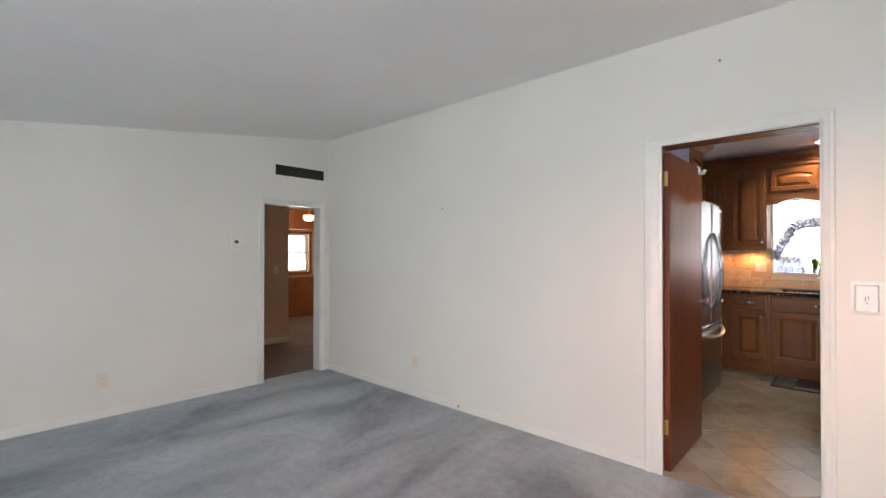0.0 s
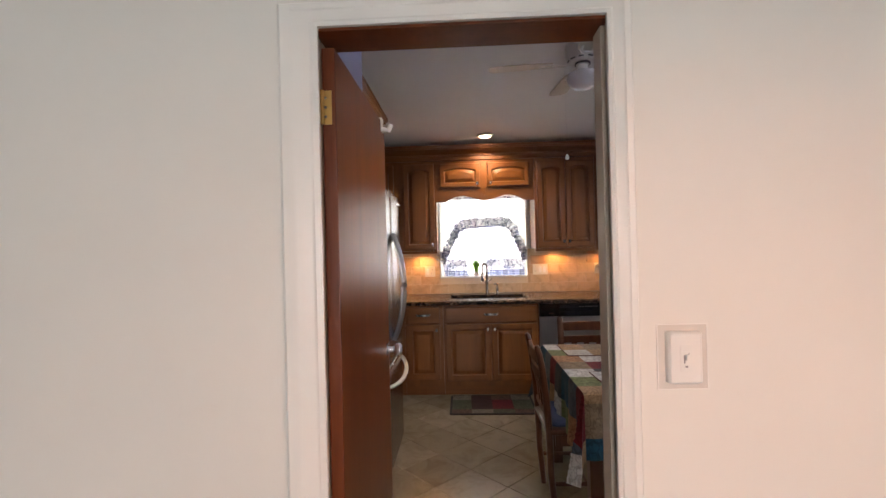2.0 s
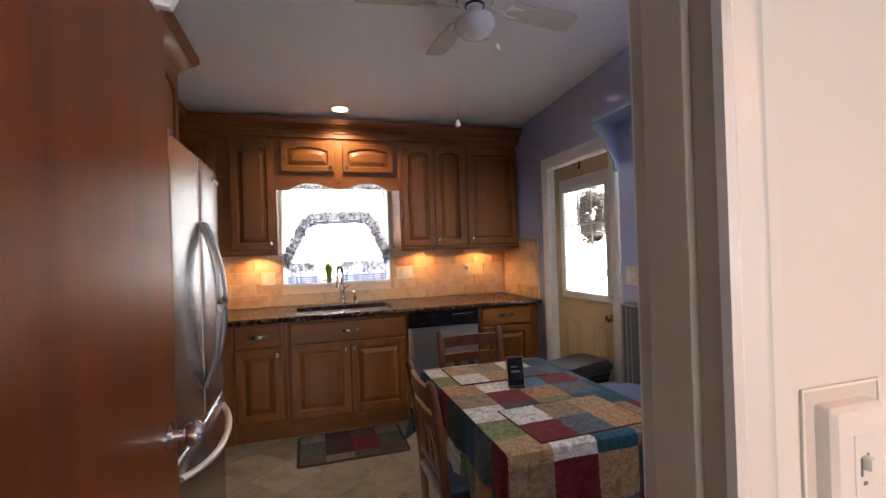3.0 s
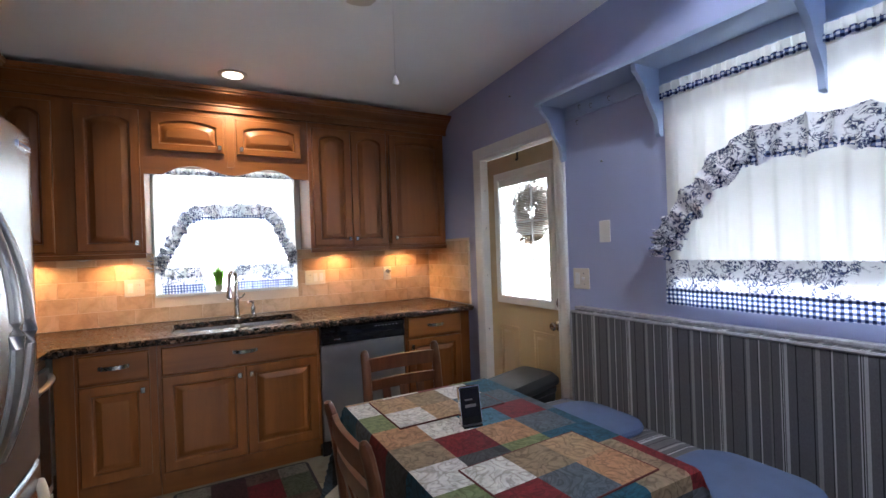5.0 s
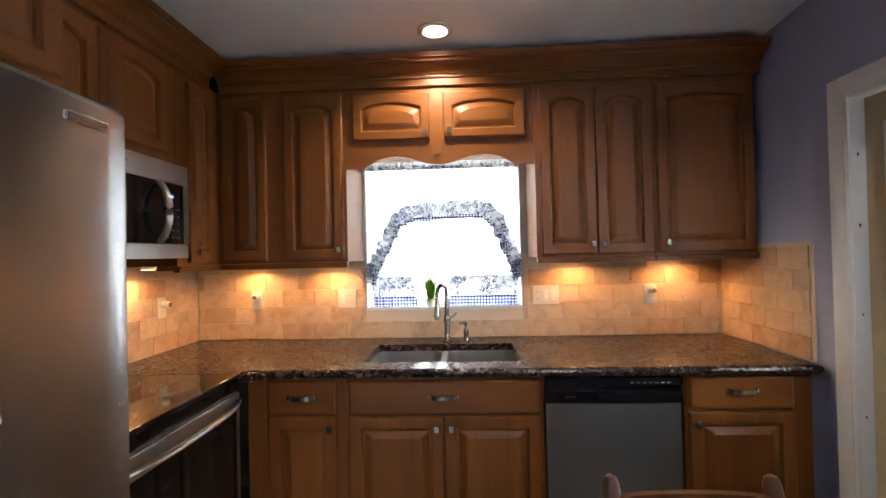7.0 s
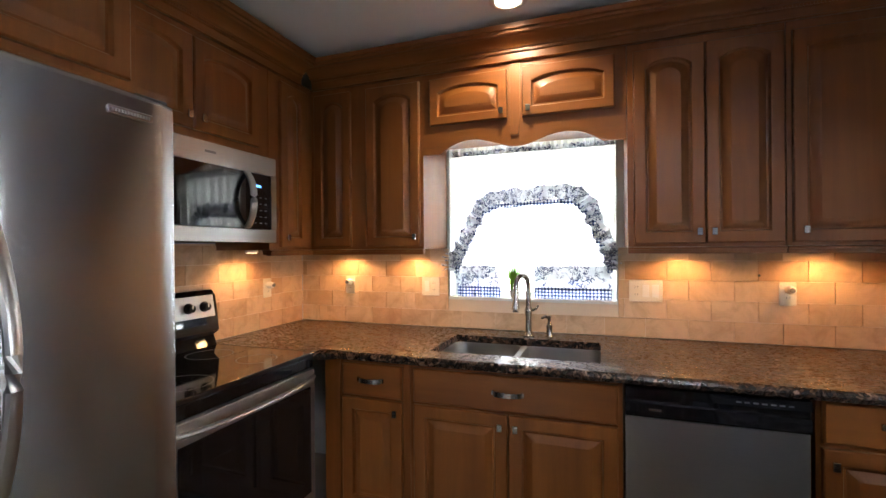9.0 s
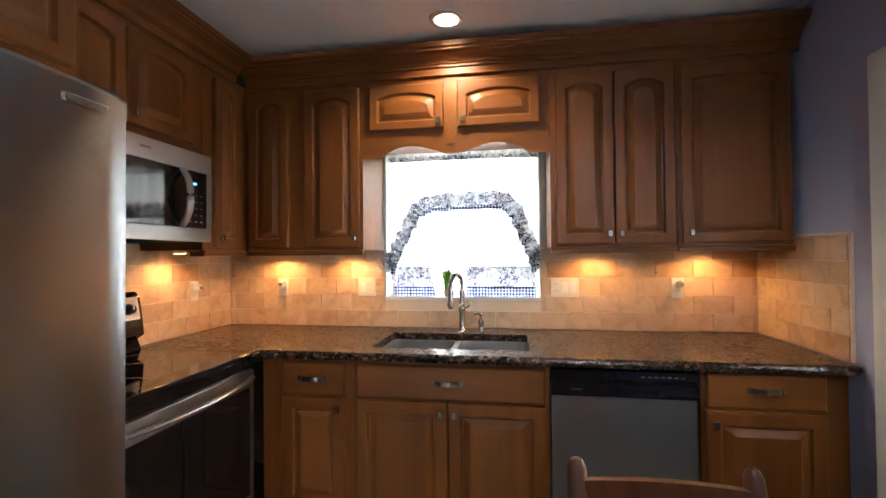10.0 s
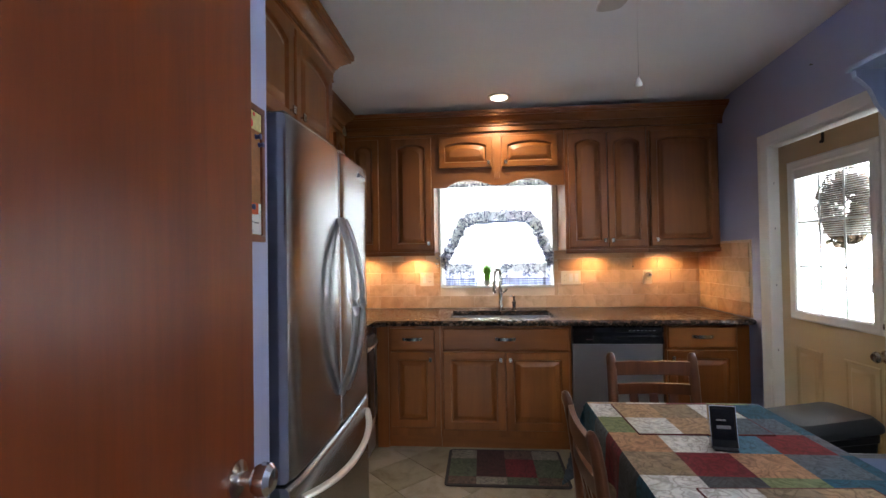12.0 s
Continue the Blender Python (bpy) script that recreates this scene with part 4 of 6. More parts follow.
def bowed_slab(x0, x1, z0, z1, w0, w1, sag, back):
    """A door skin bowed over the whole width w0..w1, with rounded edges."""
    def y(x):
        u = 2 * (x - w0) / (w1 - w0) - 1
        return sag * abs(u) ** 3 - 0.006
    bm = bmesh.new()
    xs = [x0 + (x1 - x0) * i / 12 for i in range(13)]
    loops = []
    for z, d in ((z0, 0.012), (z0 + 0.006, 0.004), (z0 + 0.016, 0.0), (z1 - 0.016, 0.0), (z1 - 0.006, 0.004), (z1, 0.012)):
        front = [(x0 + 0.001, back, z), (x0 + 0.001, y(x0) + 0.014 + d, z)]
        for i, x in enumerate(xs):
            e = min(x - x0, x1 - x)
            front.append((min(max(x, x0 + 0.003), x1 - 0.003), y(x) + d + (0.007 if e < 0.002 else 0), z))
        front += [(x1 - 0.001, y(x1) + 0.014 + d, z), (x1 - 0.001, back, z)]
        loops.append(front)
    return loft(bm, loops)


def bow_handle(pts, r):
    return tube(bmesh.new(), pts, r, 10, 0.7)


doors = []
for x0, x1 in ((0.004, 0.4555), (0.4605, 0.912)):
    doors.append(part("door", bowed_slab(x0, x1, 0.705, 1.79, 0, 0.916, 0.012, 0.07), M_STEEL, fr, "brushed steel door"))
drawer = part("freezer_drawer", bowed_slab(0.004, 0.912, 0.075, 0.693, 0, 0.916, 0.012, 0.07), M_STEEL, fr, "brushed steel freezer drawer")
for d, hx in zip(doors, (0.415, 0.501)):
    pts = []
    for i in range(21):
        u = -1 + i / 10
        s = -1 if hx < 0.458 else 1
        pts.append((hx + s * (0.008 - 0.020 * u * u), -0.012 - 0.064 * (1 - abs(u) ** 2.2), 1.175 + 0.335 * u))
    part("handle", bow_handle(pts, 0.0165), M_STEELH, d, "long bowed steel handle")
pts = []
for i in range(17):
    u = -1 + i / 8
    pts.append((0.458 + 0.39 * u, 0.002 - 0.070 * (1 - abs(u) ** 2.4), 0.622 - 0.03 * (1 - u * u) + 0.012))
part("handle", bow_handle(pts, 0.0145), M_STEELH, drawer, "bowed steel handle")
bd = part("badge", boxes((0.725, 0.835, -0.009, 0.010, 1.722, 1.742), bevel=0.002), M_CHROME, doors[1], "small maker's badge")
part("badge_text", boxes(*[(0.732 + i * 0.0075, 0.737 + i * 0.0075, -0.0095, -0.008, 1.728, 1.736) for i in range(13)]), M_PRINTBAR, doors[1])
for hx in (0.06, 0.856):
    part("hinge_cap", boxes((hx - 0.045, hx + 0.045, 0.02, 0.14, 1.776, 1.80), bevel=0.006), M_GREYSIDE, fr)
part("grille", boxes((0.01, 0.906, 0.05, 0.07, 0.01, 0.068)), M_BLACK, fr)
for fx in (0.05, 0.866):
    part("foot", lathe(bmesh.new(), [(0.02, 0.0), (0.02, 0.03)], (fx, 0.2, 0)), M_BLACK, fr)

# range
rg = thing("range", pose(-0.905, 6.330, 0, rz=WEST), "stainless steel electric range with black glass cooktop", "range")
part("body", boxes((0.002, 0.760, 0.02, 0.655, 0.03, 0.895)), M_BLACK, rg)
part("cooktop", boxes((0.0, 0.762, -0.012, 0.58, 0.896, 0.916), bevel=0.005), M_BLACKG, rg, "black glass cooktop")
for bx, by, br in ((0.19, 0.15, 0.11), (0.57, 0.15, 0.085), (0.19, 0.42, 0.075), (0.57, 0.42, 0.10)):
    bm = bmesh.new()
    loft(bm, [[(bx + r * math.cos(2 * math.pi * k / 36), by + r * math.sin(2 * math.pi * k / 36), z) for k in range(36)] for r, z in ((br - 0.003, 0.9161), (br - 0.002, 0.9165), (br, 0.9165), (br + 0.001, 0.9161))], False, False)
    part("burner_ring", bm, M_PRINTBAR, rg)
part("vent_trim", boxes((0.004, 0.758, -0.006, 0.02, 0.845, 0.893), bevel=0.003), M_BLACKG, rg)
bm = bmesh.new()
box(bm, 0.004, 0.758, -0.018, 0.02, 0.235, 0.84, 0.006)
od = part("oven_door", bm, M_STEELH, rg, "brushed steel oven door")
part("window", boxes((0.040, 0.722, -0.0215, -0.016, 0.280, 0.765), bevel=0.002), M_BLACKG, od, "black glass oven window")
part("window_inner", boxes((0.13, 0.632, -0.0225, -0.0205, 0.375, 0.675)), M_BLACKG, od)
pts = [(0.381 + 0.36 * u, -0.02 - 0.05 * (1 - abs(u) ** 3), 0.805) for u in [-1 + i / 8 for i in range(17)]]
part("handle", bow_handle(pts, 0.0145), M_STEELH, od, "long steel oven handle")
dr = part("storage_drawer", boxes((0.004, 0.758, -0.016, 0.02, 0.075, 0.225), bevel=0.005), M_STEELH, rg)
part("toe", boxes((0.01, 0.752, 0.03, 0.05, 0.0, 0.075)), M_BLACK, rg)
bm = bmesh.new()
prism(bm, [(0.58, 0.914), (0.655, 0.914), (0.655, 1.195), (0.615, 1.195), (0.59, 1.17), (0.572, 1.06), (0.565, 0.99), (0.60, 0.965)], "x", 0.0, 0.762)
bg = part("backguard", bm, M_BLACKG, rg, "black backguard with control panel")
bm = bmesh.new()
prism(bm, [(0.5705, 1.065), (0.5885, 1.170), (0.586, 1.172), (0.567, 1.066)], "x", 0.02, 0.742)
part("control_panel", bm, M_STEELH, bg, "steel control panel")
for kx in (0.085, 0.175, 0.588, 0.678):
    k = part("knob", lathe(bmesh.new(), [(0.026, 0), (0.026, -0.006), (0.021, -0.010), (0.018, -0.03), (0.0, -0.031)], (kx, 0.572, 1.118), 18, "y"), M_BLACK, bg)
    part("pointer", boxes((kx - 0.003, kx + 0.003, 0.5405, 0.545, 1.118, 1.134)), M_WHITEP, bg)
part("display", boxes((0.27, 0.49, 0.562, 0.58, 1.09, 1.15)), M_BLACKG, bg)

# microwave
mw = thing("microwave", pose(-1.142, 6.355, 0, rz=WEST), "stainless steel over-the-range microwave with black glass door", "microwave")
part("body", boxes((0.0, 0.772, 0.02, 0.43, 1.435, 1.842)), M_BLACK, mw)
bm = bmesh.new()
for r in ((0.002, 0.77, 1.755, 1.842), (0.002, 0.77, 1.432, 1.492)):
    box(bm, r[0], r[1], -0.012, 0.02, r[2], r[3], 0.004)
part("front_frame", bm, M_STEELH, mw, "brushed steel trim")
part("glass_door", boxes((0.002, 0.595, -0.013, 0.02, 1.494, 1.753), bevel=0.002), M_BLACKG, mw, "black glass door")
pn = part("control_panel", boxes((0.597, 0.735, -0.011, 0.02, 1.494, 1.753), bevel=0.002), M_BLACKG, mw)
part("end_trim", boxes((0.736, 0.77, -0.012, 0.02, 1.494, 1.753)), M_STEELH, mw)
part("display", boxes((0.635, 0.665, -0.0125, -0.01, 1.690, 1.700)), M_BLUELED, pn, "blue lit display")
for r in range(5):
    for c in range(3):
        part("key", boxes((0.622 + c * 0.034, 0.636 + c * 0.034, -0.0118, -0.01, 1.52 + r * 0.03, 1.524 + r * 0.03)), M_PRINTBAR, pn)
pts = [(0.575 - 0.012 * (1 - u * u), -0.014 - 0.05 * (1 - abs(u) ** 2.6), 1.625 + 0.125 * u) for u in [-1 + i / 7 for i in range(15)]]
part("handle", tube(bmesh.new(), pts, 0.016, 10, 0.6), M_STEELH, mw, "bowed steel handle")
part("badge", boxes((0.35, 0.405, -0.0135, -0.01, 1.797, 1.807)), M_PRINTBAR, mw)
part("vent_slot", boxes(*[(0.05 + i * 0.034, 0.075 + i * 0.034, 0.05, 0.3, 1.4335, 1.4345) for i in range(20)]), M_DARKGAP, mw)

# ---- doors ----
kd = thing("door_1", pose(-0.592, 4.103, 0.008), "varnished red-brown wooden door standing open against the wall", "door")
kd["kind"] = "structure"
part("slab", boxes((-0.018, 0.018, 0.0, 0.752, 0.0, 1.935), bevel=0.003), M_DOORWOOD, kd)
for s in (-1, 1):
    prof = [(0.030, 0.018), (0.030, 0.022), (0.012, 0.026), (0.011, 0.045), (0.022, 0.052), (0.027, 0.062), (0.026, 0.075), (0.018, 0.083), (0.0005, 0.085)]
    part("knob", lathe(bmesh.new(), [(r, s * h) for r, h in prof], (0, 0.69, 0.980), 24, "x"), M_CHROME, kd, "satin metal door knob")
part("latch_plate", boxes((-0.012, 0.012, 0.7515, 0.754, 0.945, 1.01)), M_BRASS, kd)
for hz in (0.22, 1.73):
    h = part("hinge", boxes((-0.023, 0.008, -0.0035, -0.0005, hz, hz + 0.09), bevel=0.0008), M_BRASS, kd, "dull brass hinge")
    for i in range(3):
        part("screw", lathe(bmesh.new(), [(0.004, -0.0050), (0.004, -0.0034)], (-0.008, 0, hz + 0.02 + 0.025 * i), 8, "y"), M_NICKEL, h)
    part("pin", lathe(bmesh.new(), [(0.006, hz), (0.006, hz + 0.09)], (-0.017, -0.006, 0), 10), M_BRASS, h)
hook = thing("door_hook", pose(-0.592, 4.77, 1.943), "white plastic hook over the top of the door", "hook")
part("clip", boxes((-0.024, 0.026, -0.02, 0.02, 0.0005, 0.006), (0.0205, 0.026, -0.02, 0.02, -0.05, 0.0), (-0.026, -0.0205, -0.02, 0.02, -0.05, 0.003), bevel=0.001), M_WHITEP, hook)
part("peg", tube(bmesh.new(), [(0.024, 0, -0.04), (0.05, 0, -0.045), (0.06, 0, -0.02)], 0.012, 10), M_WHITEP, hook)

bdr = thing("door_2", pose(XE + 0.052, 6.994, 0.01, rz=-90), "tan painted back door with a gridded window and inner blind", "door")
bdr["kind"] = "structure"
W, H = 0.770, 1.99
LX0, LX1, LZ0, LZ1 = 0.089, 0.708, 0.947, 1.876
bm = bmesh.new()
for r in ((0, LX0 + 0.03, 0, H), (LX1 - 0.03, W, 0, H), (LX0 + 0.03, LX1 - 0.03, 0, LZ0 + 0.03), (LX0 + 0.03, LX1 - 0.03, LZ1 - 0.03, H)):
    box(bm, r[0], r[1], 0.0, 0.044, r[2], r[3])
drop_inner(bm)
part("slab", bm, M_EXTDOOR, bdr)
bm = bmesh.new()
fw = 0.056
prof = [(0, 0.0), (0.002, -0.012), (0.012, -0.018), (0.030, -0.014), (0.045, -0.016), (fw, -0.008), (fw, 0.010), (0, 0.010)]
loft(bm, [[(cx + sx * d, y, cz + sz * d) for d, y in prof] for cx, cz, sx, sz in ((LX0, LZ0, 1, 1), (LX1, LZ0, -1, 1), (LX1, LZ1, -1, -1), (LX0, LZ1, 1, -1), (LX0, LZ0, 1, 1))], False, False)
lf = part("lite_frame", bm, M_TRIM, bdr, "white window frame")
gx0, gx1, gz0, gz1 = LX0 + fw, LX1 - fw, LZ0 + fw, LZ1 - fw - 0.05
part("blind_head", boxes((gx0 - 0.001, gx1 + 0.001, -0.007, 0.009, gz1, LZ1 - fw + 0.001), bevel=0.002), M_TRIM, lf, "white blind cassette")
part("pane", boxes((gx0 - 0.004, gx1 + 0.004, 0.0125, 0.0165, gz0 - 0.004, gz1 + 0.004)), M_GLASS, bdr).visible_shadow = False
for i in (1, 2):
    x = gx0 + (gx1 - gx0) * i / 3
    part("muntin", boxes((x - 0.005, x + 0.005, 0.004, 0.009, gz0, gz1)), M_PVC, lf)
    z = gz0 + (gz1 - gz0) * i / 3
    part("muntin", boxes((gx0, gx1, 0.0043, 0.0087, z - 0.005, z + 0.005)), M_PVC, lf)
sl = bmesh.new()
for i in range(30):
    z = gz1 - 0.012 - i * 0.0115
    v = [(gx0, 0.028, z), (gx1, 0.028, z), (gx1, 0.036, z + 0.006), (gx0, 0.036, z + 0.006)]
    loft(sl, [v, [(x, y, zz + 0.0008) for x, y, zz in v]])
blind = part("blind", sl, M_PVC, bdr, "white slats of a half-lowered blind")
tagged(blind, kind="stuff")
part("blind_slider", boxes((gx1 + 0.004, gx1 + 0.018, -0.020, -0.008, 1.50, 1.60), (gx1 + 0.004, gx1 + 0.018, -0.020, -0.008, 1.14, 1.19), bevel=0.003), M_WHITEP, lf)


def sunk_panel(x0, x1, z0, z1):
    bm = bmesh.new()
    loops = []
    for d, y in ((0.0, -0.0005), (0.004, -0.006), (0.014, -0.0055), (0.020, 0.004), (0.030, 0.004), (0.052, -0.009), (0.055, -0.0095)):
        loops.append([(x0 + d, y, z0 + d), (x1 - d, y, z0 + d), (x1 - d, y, z1 - d), (x0 + d, y, z1 - d)])
    return loft(bm, loops, cap_start=False)


for x0 in (0.108, 0.465):
    part("panel", sunk_panel(x0, x0 + 0.212, 0.20, 0.792), M_EXTDOOR, bdr)
part("knob", lathe(bmesh.new(), [(0.032, 0), (0.032, -0.006), (0.013, -0.012), (0.012, -0.03), (0.024, -0.038), (0.027, -0.052), (0.018, -0.062), (0.0005, -0.064)], (0.712, 0, 0.853), 20, "y"), M_NICKEL, bdr, "satin metal door knob")
part("deadbolt", boxes((0.712, 0.745, -0.012, 0, 0.968, 1.022), (0.722, 0.734, -0.028, -0.012, 0.982, 1.008), bevel=0.002), M_NICKEL, bdr)
part("hook", boxes((0.355, 0.371, -0.004, 0.0, 1.935, 1.988), (0.356, 0.370, -0.014, -0.004, 1.93, 1.945)), M_BLACK, bdr, "small dark wreath hook")

wreath = thing("wreath", pose(XE + 0.135, 6.60, 1.585), "twig wreath hanging outside the back door window", "wreath")
bm = bmesh.new()
rnd = random.Random(5)
for i in range(420):
    a0 = rnd.uniform(0, 2 * math.pi)
    r0 = rnd.gauss(0.140, 0.032) if i % 4 else rnd.uniform(0.03, 0.10)
    pts = []
    for k in range(5):
        a = a0 + k * 0.16
        r = r0 + rnd.gauss(0, 0.010) + 0.006 * k
        pts.append((rnd.gauss(0, 0.010), r * math.cos(a), r * math.sin(a)))
    tube(bm, pts, [0.006, 0.006, 0.005, 0.004, 0.002], 4)
tagged(part("twigs", bm, M_WREATH, wreath), kind="stuff")
bm = bmesh.new()
for i in range(160):
    a, r = rnd.uniform(0, 6.28), rnd.gauss(0.14, 0.036)
    c = Vector((rnd.gauss(-0.01, 0.012), r * math.cos(a), r * math.sin(a)))
    bmesh.ops.create_icosphere(bm, subdivisions=1, radius=rnd.uniform(0.008, 0.02), matrix=Matrix.Translation(c))
tagged(part("dried_flowers", bm, plain("dried_flowers", (0.30, 0.22, 0.15), 0.9, vary=0.5, scale=60), wreath), kind="stuff")

# ---- curtains ----
def sheet(bm, x0, x1, z0, z1, nx, nz, amp, folds, y0=0.0, thick=0.0, phase=0.0, left=None, right=None):
    """A hanging cloth with upright folds; left and right may move its lower corners."""
    grid = []
    for j in range(nz + 1):
        v = j / nz
        row = []
        for i in range(nx + 1):
            u = i / nx
            a = x0 + (left or 0.0) * (1 - v)
            b = x1 + (right or 0.0) * (1 - v)
            y = y0 + amp * (0.6 + 0.4 * (1 - v)) * (math.sin(2 * math.pi * folds * u + phase) + 0.4 * math.sin(2 * math.pi * folds * 2.3 * u + 1.3 + phase + v))
            row.append(bm.verts.new((a + (b - a) * u, y, z0 + (z1 - z0) * v)))
        grid.append(row)
    for j in range(nz):
        for i in range(nx):
            bm.faces.new((grid[j][i], grid[j][i + 1], grid[j + 1][i + 1], grid[j + 1][i]))
    return bm


def ruffle(bm, path, width, waves, amp, y0, out=1.0, flare=1.5):
    """A gathered band along a path of (x, z), hanging to one side of it."""
    n = 10 * len(path)
    pts = []
    for k in range(n + 1):
        s = k / n * (len(path) - 1)
        i = min(int(s), len(path) - 2)
        f = s - i
        p0, p1, p2, p3 = (path[max(i - 1, 0)], path[i], path[i + 1], path[min(i + 2, len(path) - 1)])
        pts.append([0.5 * (2 * b + (c - a) * f + (2 * a - 5 * b + 4 * c - d) * f * f + (3 * b - a - 3 * c + d) * f ** 3) for a, b, c, d in zip(p0, p1, p2, p3)])
    grid = []
    for k, (x, z) in enumerate(pts):
        q0, q1 = pts[max(k - 1, 0)], pts[min(k + 1, n)]
        t = Vector((q1[0] - q0[0], q1[1] - q0[1])).normalized()
        nx, nz = t.y * out, -t.x * out
        row = []
        for j in range(6):
            v = j / 5
            ph = 2 * math.pi * waves * k / n
            w = width * (v - 0.35) * (1 + 0.22 * math.sin(ph * 0.5 + 1))
            y = y0 - amp * (0.35 + flare * abs(v - 0.35)) * (1 + math.sin(ph + 0.9 * math.sin(ph * 0.37)))
            row.append(bm.verts.new((x + nx * w + t.x * amp * 0.5 * math.cos(ph), y, z + nz * w)))
        grid.append(row)
    for a, b in zip(grid, grid[1:]):
        for j in range(5):
            bm.faces.new((a[j], a[j + 1], b[j + 1], b[j]))
    return bm


def curtain(m, w, h, label, swag_low, swag_high, tiers, steep=True, cloth=M_SHEER):
    root = thing("curtain", m, label, "curtain", "kitchen curtains")
    rod = tube(bmesh.new(), [(-w / 2 - 0.012, 0.012, h - 0.035), (w / 2 + 0.012, 0.012, h - 0.035)], 0.008, 8)
    part("rod", rod, M_WHITEP, root)
    part("sheer_panel", sheet(bmesh.new(), -w / 2, w / 2, 0.10, h - 0.03, 120, 10, 0.007, 11, 0.01), cloth, root, "thin white curtain panel")
    part("gathered_heading", sheet(bmesh.new(), -w / 2 - 0.01, w / 2 + 0.01, h - 0.040, h - 0.012, 160, 3, 0.007, 30, -0.004), M_GING if not steep else M_PRINT, root, "blue and white heading")
    part("frill", sheet(bmesh.new(), -w / 2 - 0.012, w / 2 + 0.012, h - 0.018, h + 0.022, 160, 3, 0.008, 24, -0.004, phase=1.0), M_SHEER, root)
    k = w / 0.96
    arch = [(-0.475, -0.06), (-0.455, 0.10), (-0.416, 0.31), (-0.361, 0.56), (-0.306, 0.85), (-0.209, 1.0), (-0.017, 1.03), (0.176, 1.05), (0.286, 1.0), (0.369, 0.78), (0.397, 0.53), (0.452, 0.27), (0.478, -0.02)]
    if not steep:
        arch = [(-0.475, -0.10), (-0.46, 0.06), (-0.42, 0.24), (-0.36, 0.46), (-0.28, 0.72), (-0.20, 0.92), (-0.10, 1.0), (0.0, 1.0), (0.10, 1.0), (0.20, 0.92), (0.28, 0.72), (0.36, 0.46), (0.42, 0.24), (0.46, 0.06), (0.475, -0.10)]
    path = [(x * k, swag_low + (swag_high - swag_low) * v) for x, v in arch]
    part("swag_ruffle", ruffle(bmesh.new(), path, 0.085 if steep else 0.125, 30 if steep else 20, 0.014, -0.022), M_PRINT, root, "gathered ruffle with a blue print")
    part("swag_edge", ruffle(bmesh.new(), [(x * 0.97, z - 0.062) for x, z in path], 0.028, 26, 0.010, -0.026), M_GING, root, "blue checked edging")
    for x, z in (path[0], path[-1]):
        tail = [(x * 0.99, z + 0.07), (x * 1.01, z + 0.02), (x * 1.02, z - 0.045)]
        part("swag_tail", ruffle(bmesh.new(), tail, 0.075 if steep else 0.05, 6, 0.016, -0.034), M_PRINT, root, "bunched end of the ruffle")
    for x0, x1, dl, dr in tiers:
        part("tier_panel", sheet(bmesh.new(), x0, x1, 0.045, 0.185, 60, 5, 0.006, 5, -0.012, left=dl, right=dr), M_PRINT, root, "white cloth with a blue print")
        part("tier_hem", sheet(bmesh.new(), x0 + dl, x1 + dr, -0.012, 0.062, 60, 3, 0.007, 5, -0.016), M_GING, root, "blue and white checked hem")
    return root


curtain(pose(-0.018, YN + 0.045, 1.105), 0.93, 0.898, "white kitchen curtain with blue print ruffles over the sink", 0.22, 0.60, [(-0.46, -0.20, 0.02, 0.03), (0.03, 0.45, 0.0, 0.0)])
curtain(pose(XE - 0.035, 4.955, 1.09, rz=-90), 1.06, 0.94, "white kitchen curtain with blue print ruffles above the bench", 0.28, 0.63, [(-0.53, 0.53, 0.0, 0.0)], False, M_LINED)

# ---- shelf on the blue wall ----
sh = thing("wall_shelf", pose(XE, 0, 0), "light blue painted wooden shelf with scrolled brackets", "shelf")
part("board", boxes((-0.195, -0.001, 4.28, 6.155, 2.135, 2.155), bevel=0.003), M_SHELFBLUE, sh)
part("rail", boxes((-0.02, -0.001, 4.28, 6.10, 2.06, 2.134), bevel=0.002), M_SHELFBLUE, sh)
for y in (6.125, 5.515, 4.905, 4.32):
    o = [(-0.004, 2.134), (-0.004, 1.835), (-0.022, 1.83), (-0.034, 1.845), (-0.036, 1.875), (-0.045, 1.91), (-0.07, 1.95), (-0.095, 1.985), (-0.108, 2.02), (-0.125, 2.055), (-0.155, 2.085), (-0.178, 2.105), (-0.183, 2.134)]
    part("bracket", prism(bmesh.new(), [(x, z) for x, z in o], "y", y - 0.011, y + 0.011), M_SHELFBLUE, sh)

for hy, hz in ((5.90, 2.10), (5.78, 2.10), (6.02, 2.045), (5.98, 2.115)):
    hk = thing("cup_hook", pose(XE - 0.0205 if hz > 2.06 else XE, hy, hz, rz=-90), "small dark cup hook under the blue shelf", "hook", "shelf hooks")
    part("hook", tube(bmesh.new(), [(0, 0, 0), (0, -0.012, -0.002), (0.002, -0.020, -0.012), (0.002, -0.014, -0.024), (0.001, -0.006, -0.022)], 0.0022, 6), M_PRINTBAR, hk)

# ---- bench ----
bench = thing("bench", pose(0, 0, 0), "built-in bench with grey striped upholstery along the blue wall", "bench")
part("base", boxes((1.10, XE - 0.003, 4.25, 6.06, 0.0, 0.44), bevel=0.004), M_SHELFBLUE, bench)


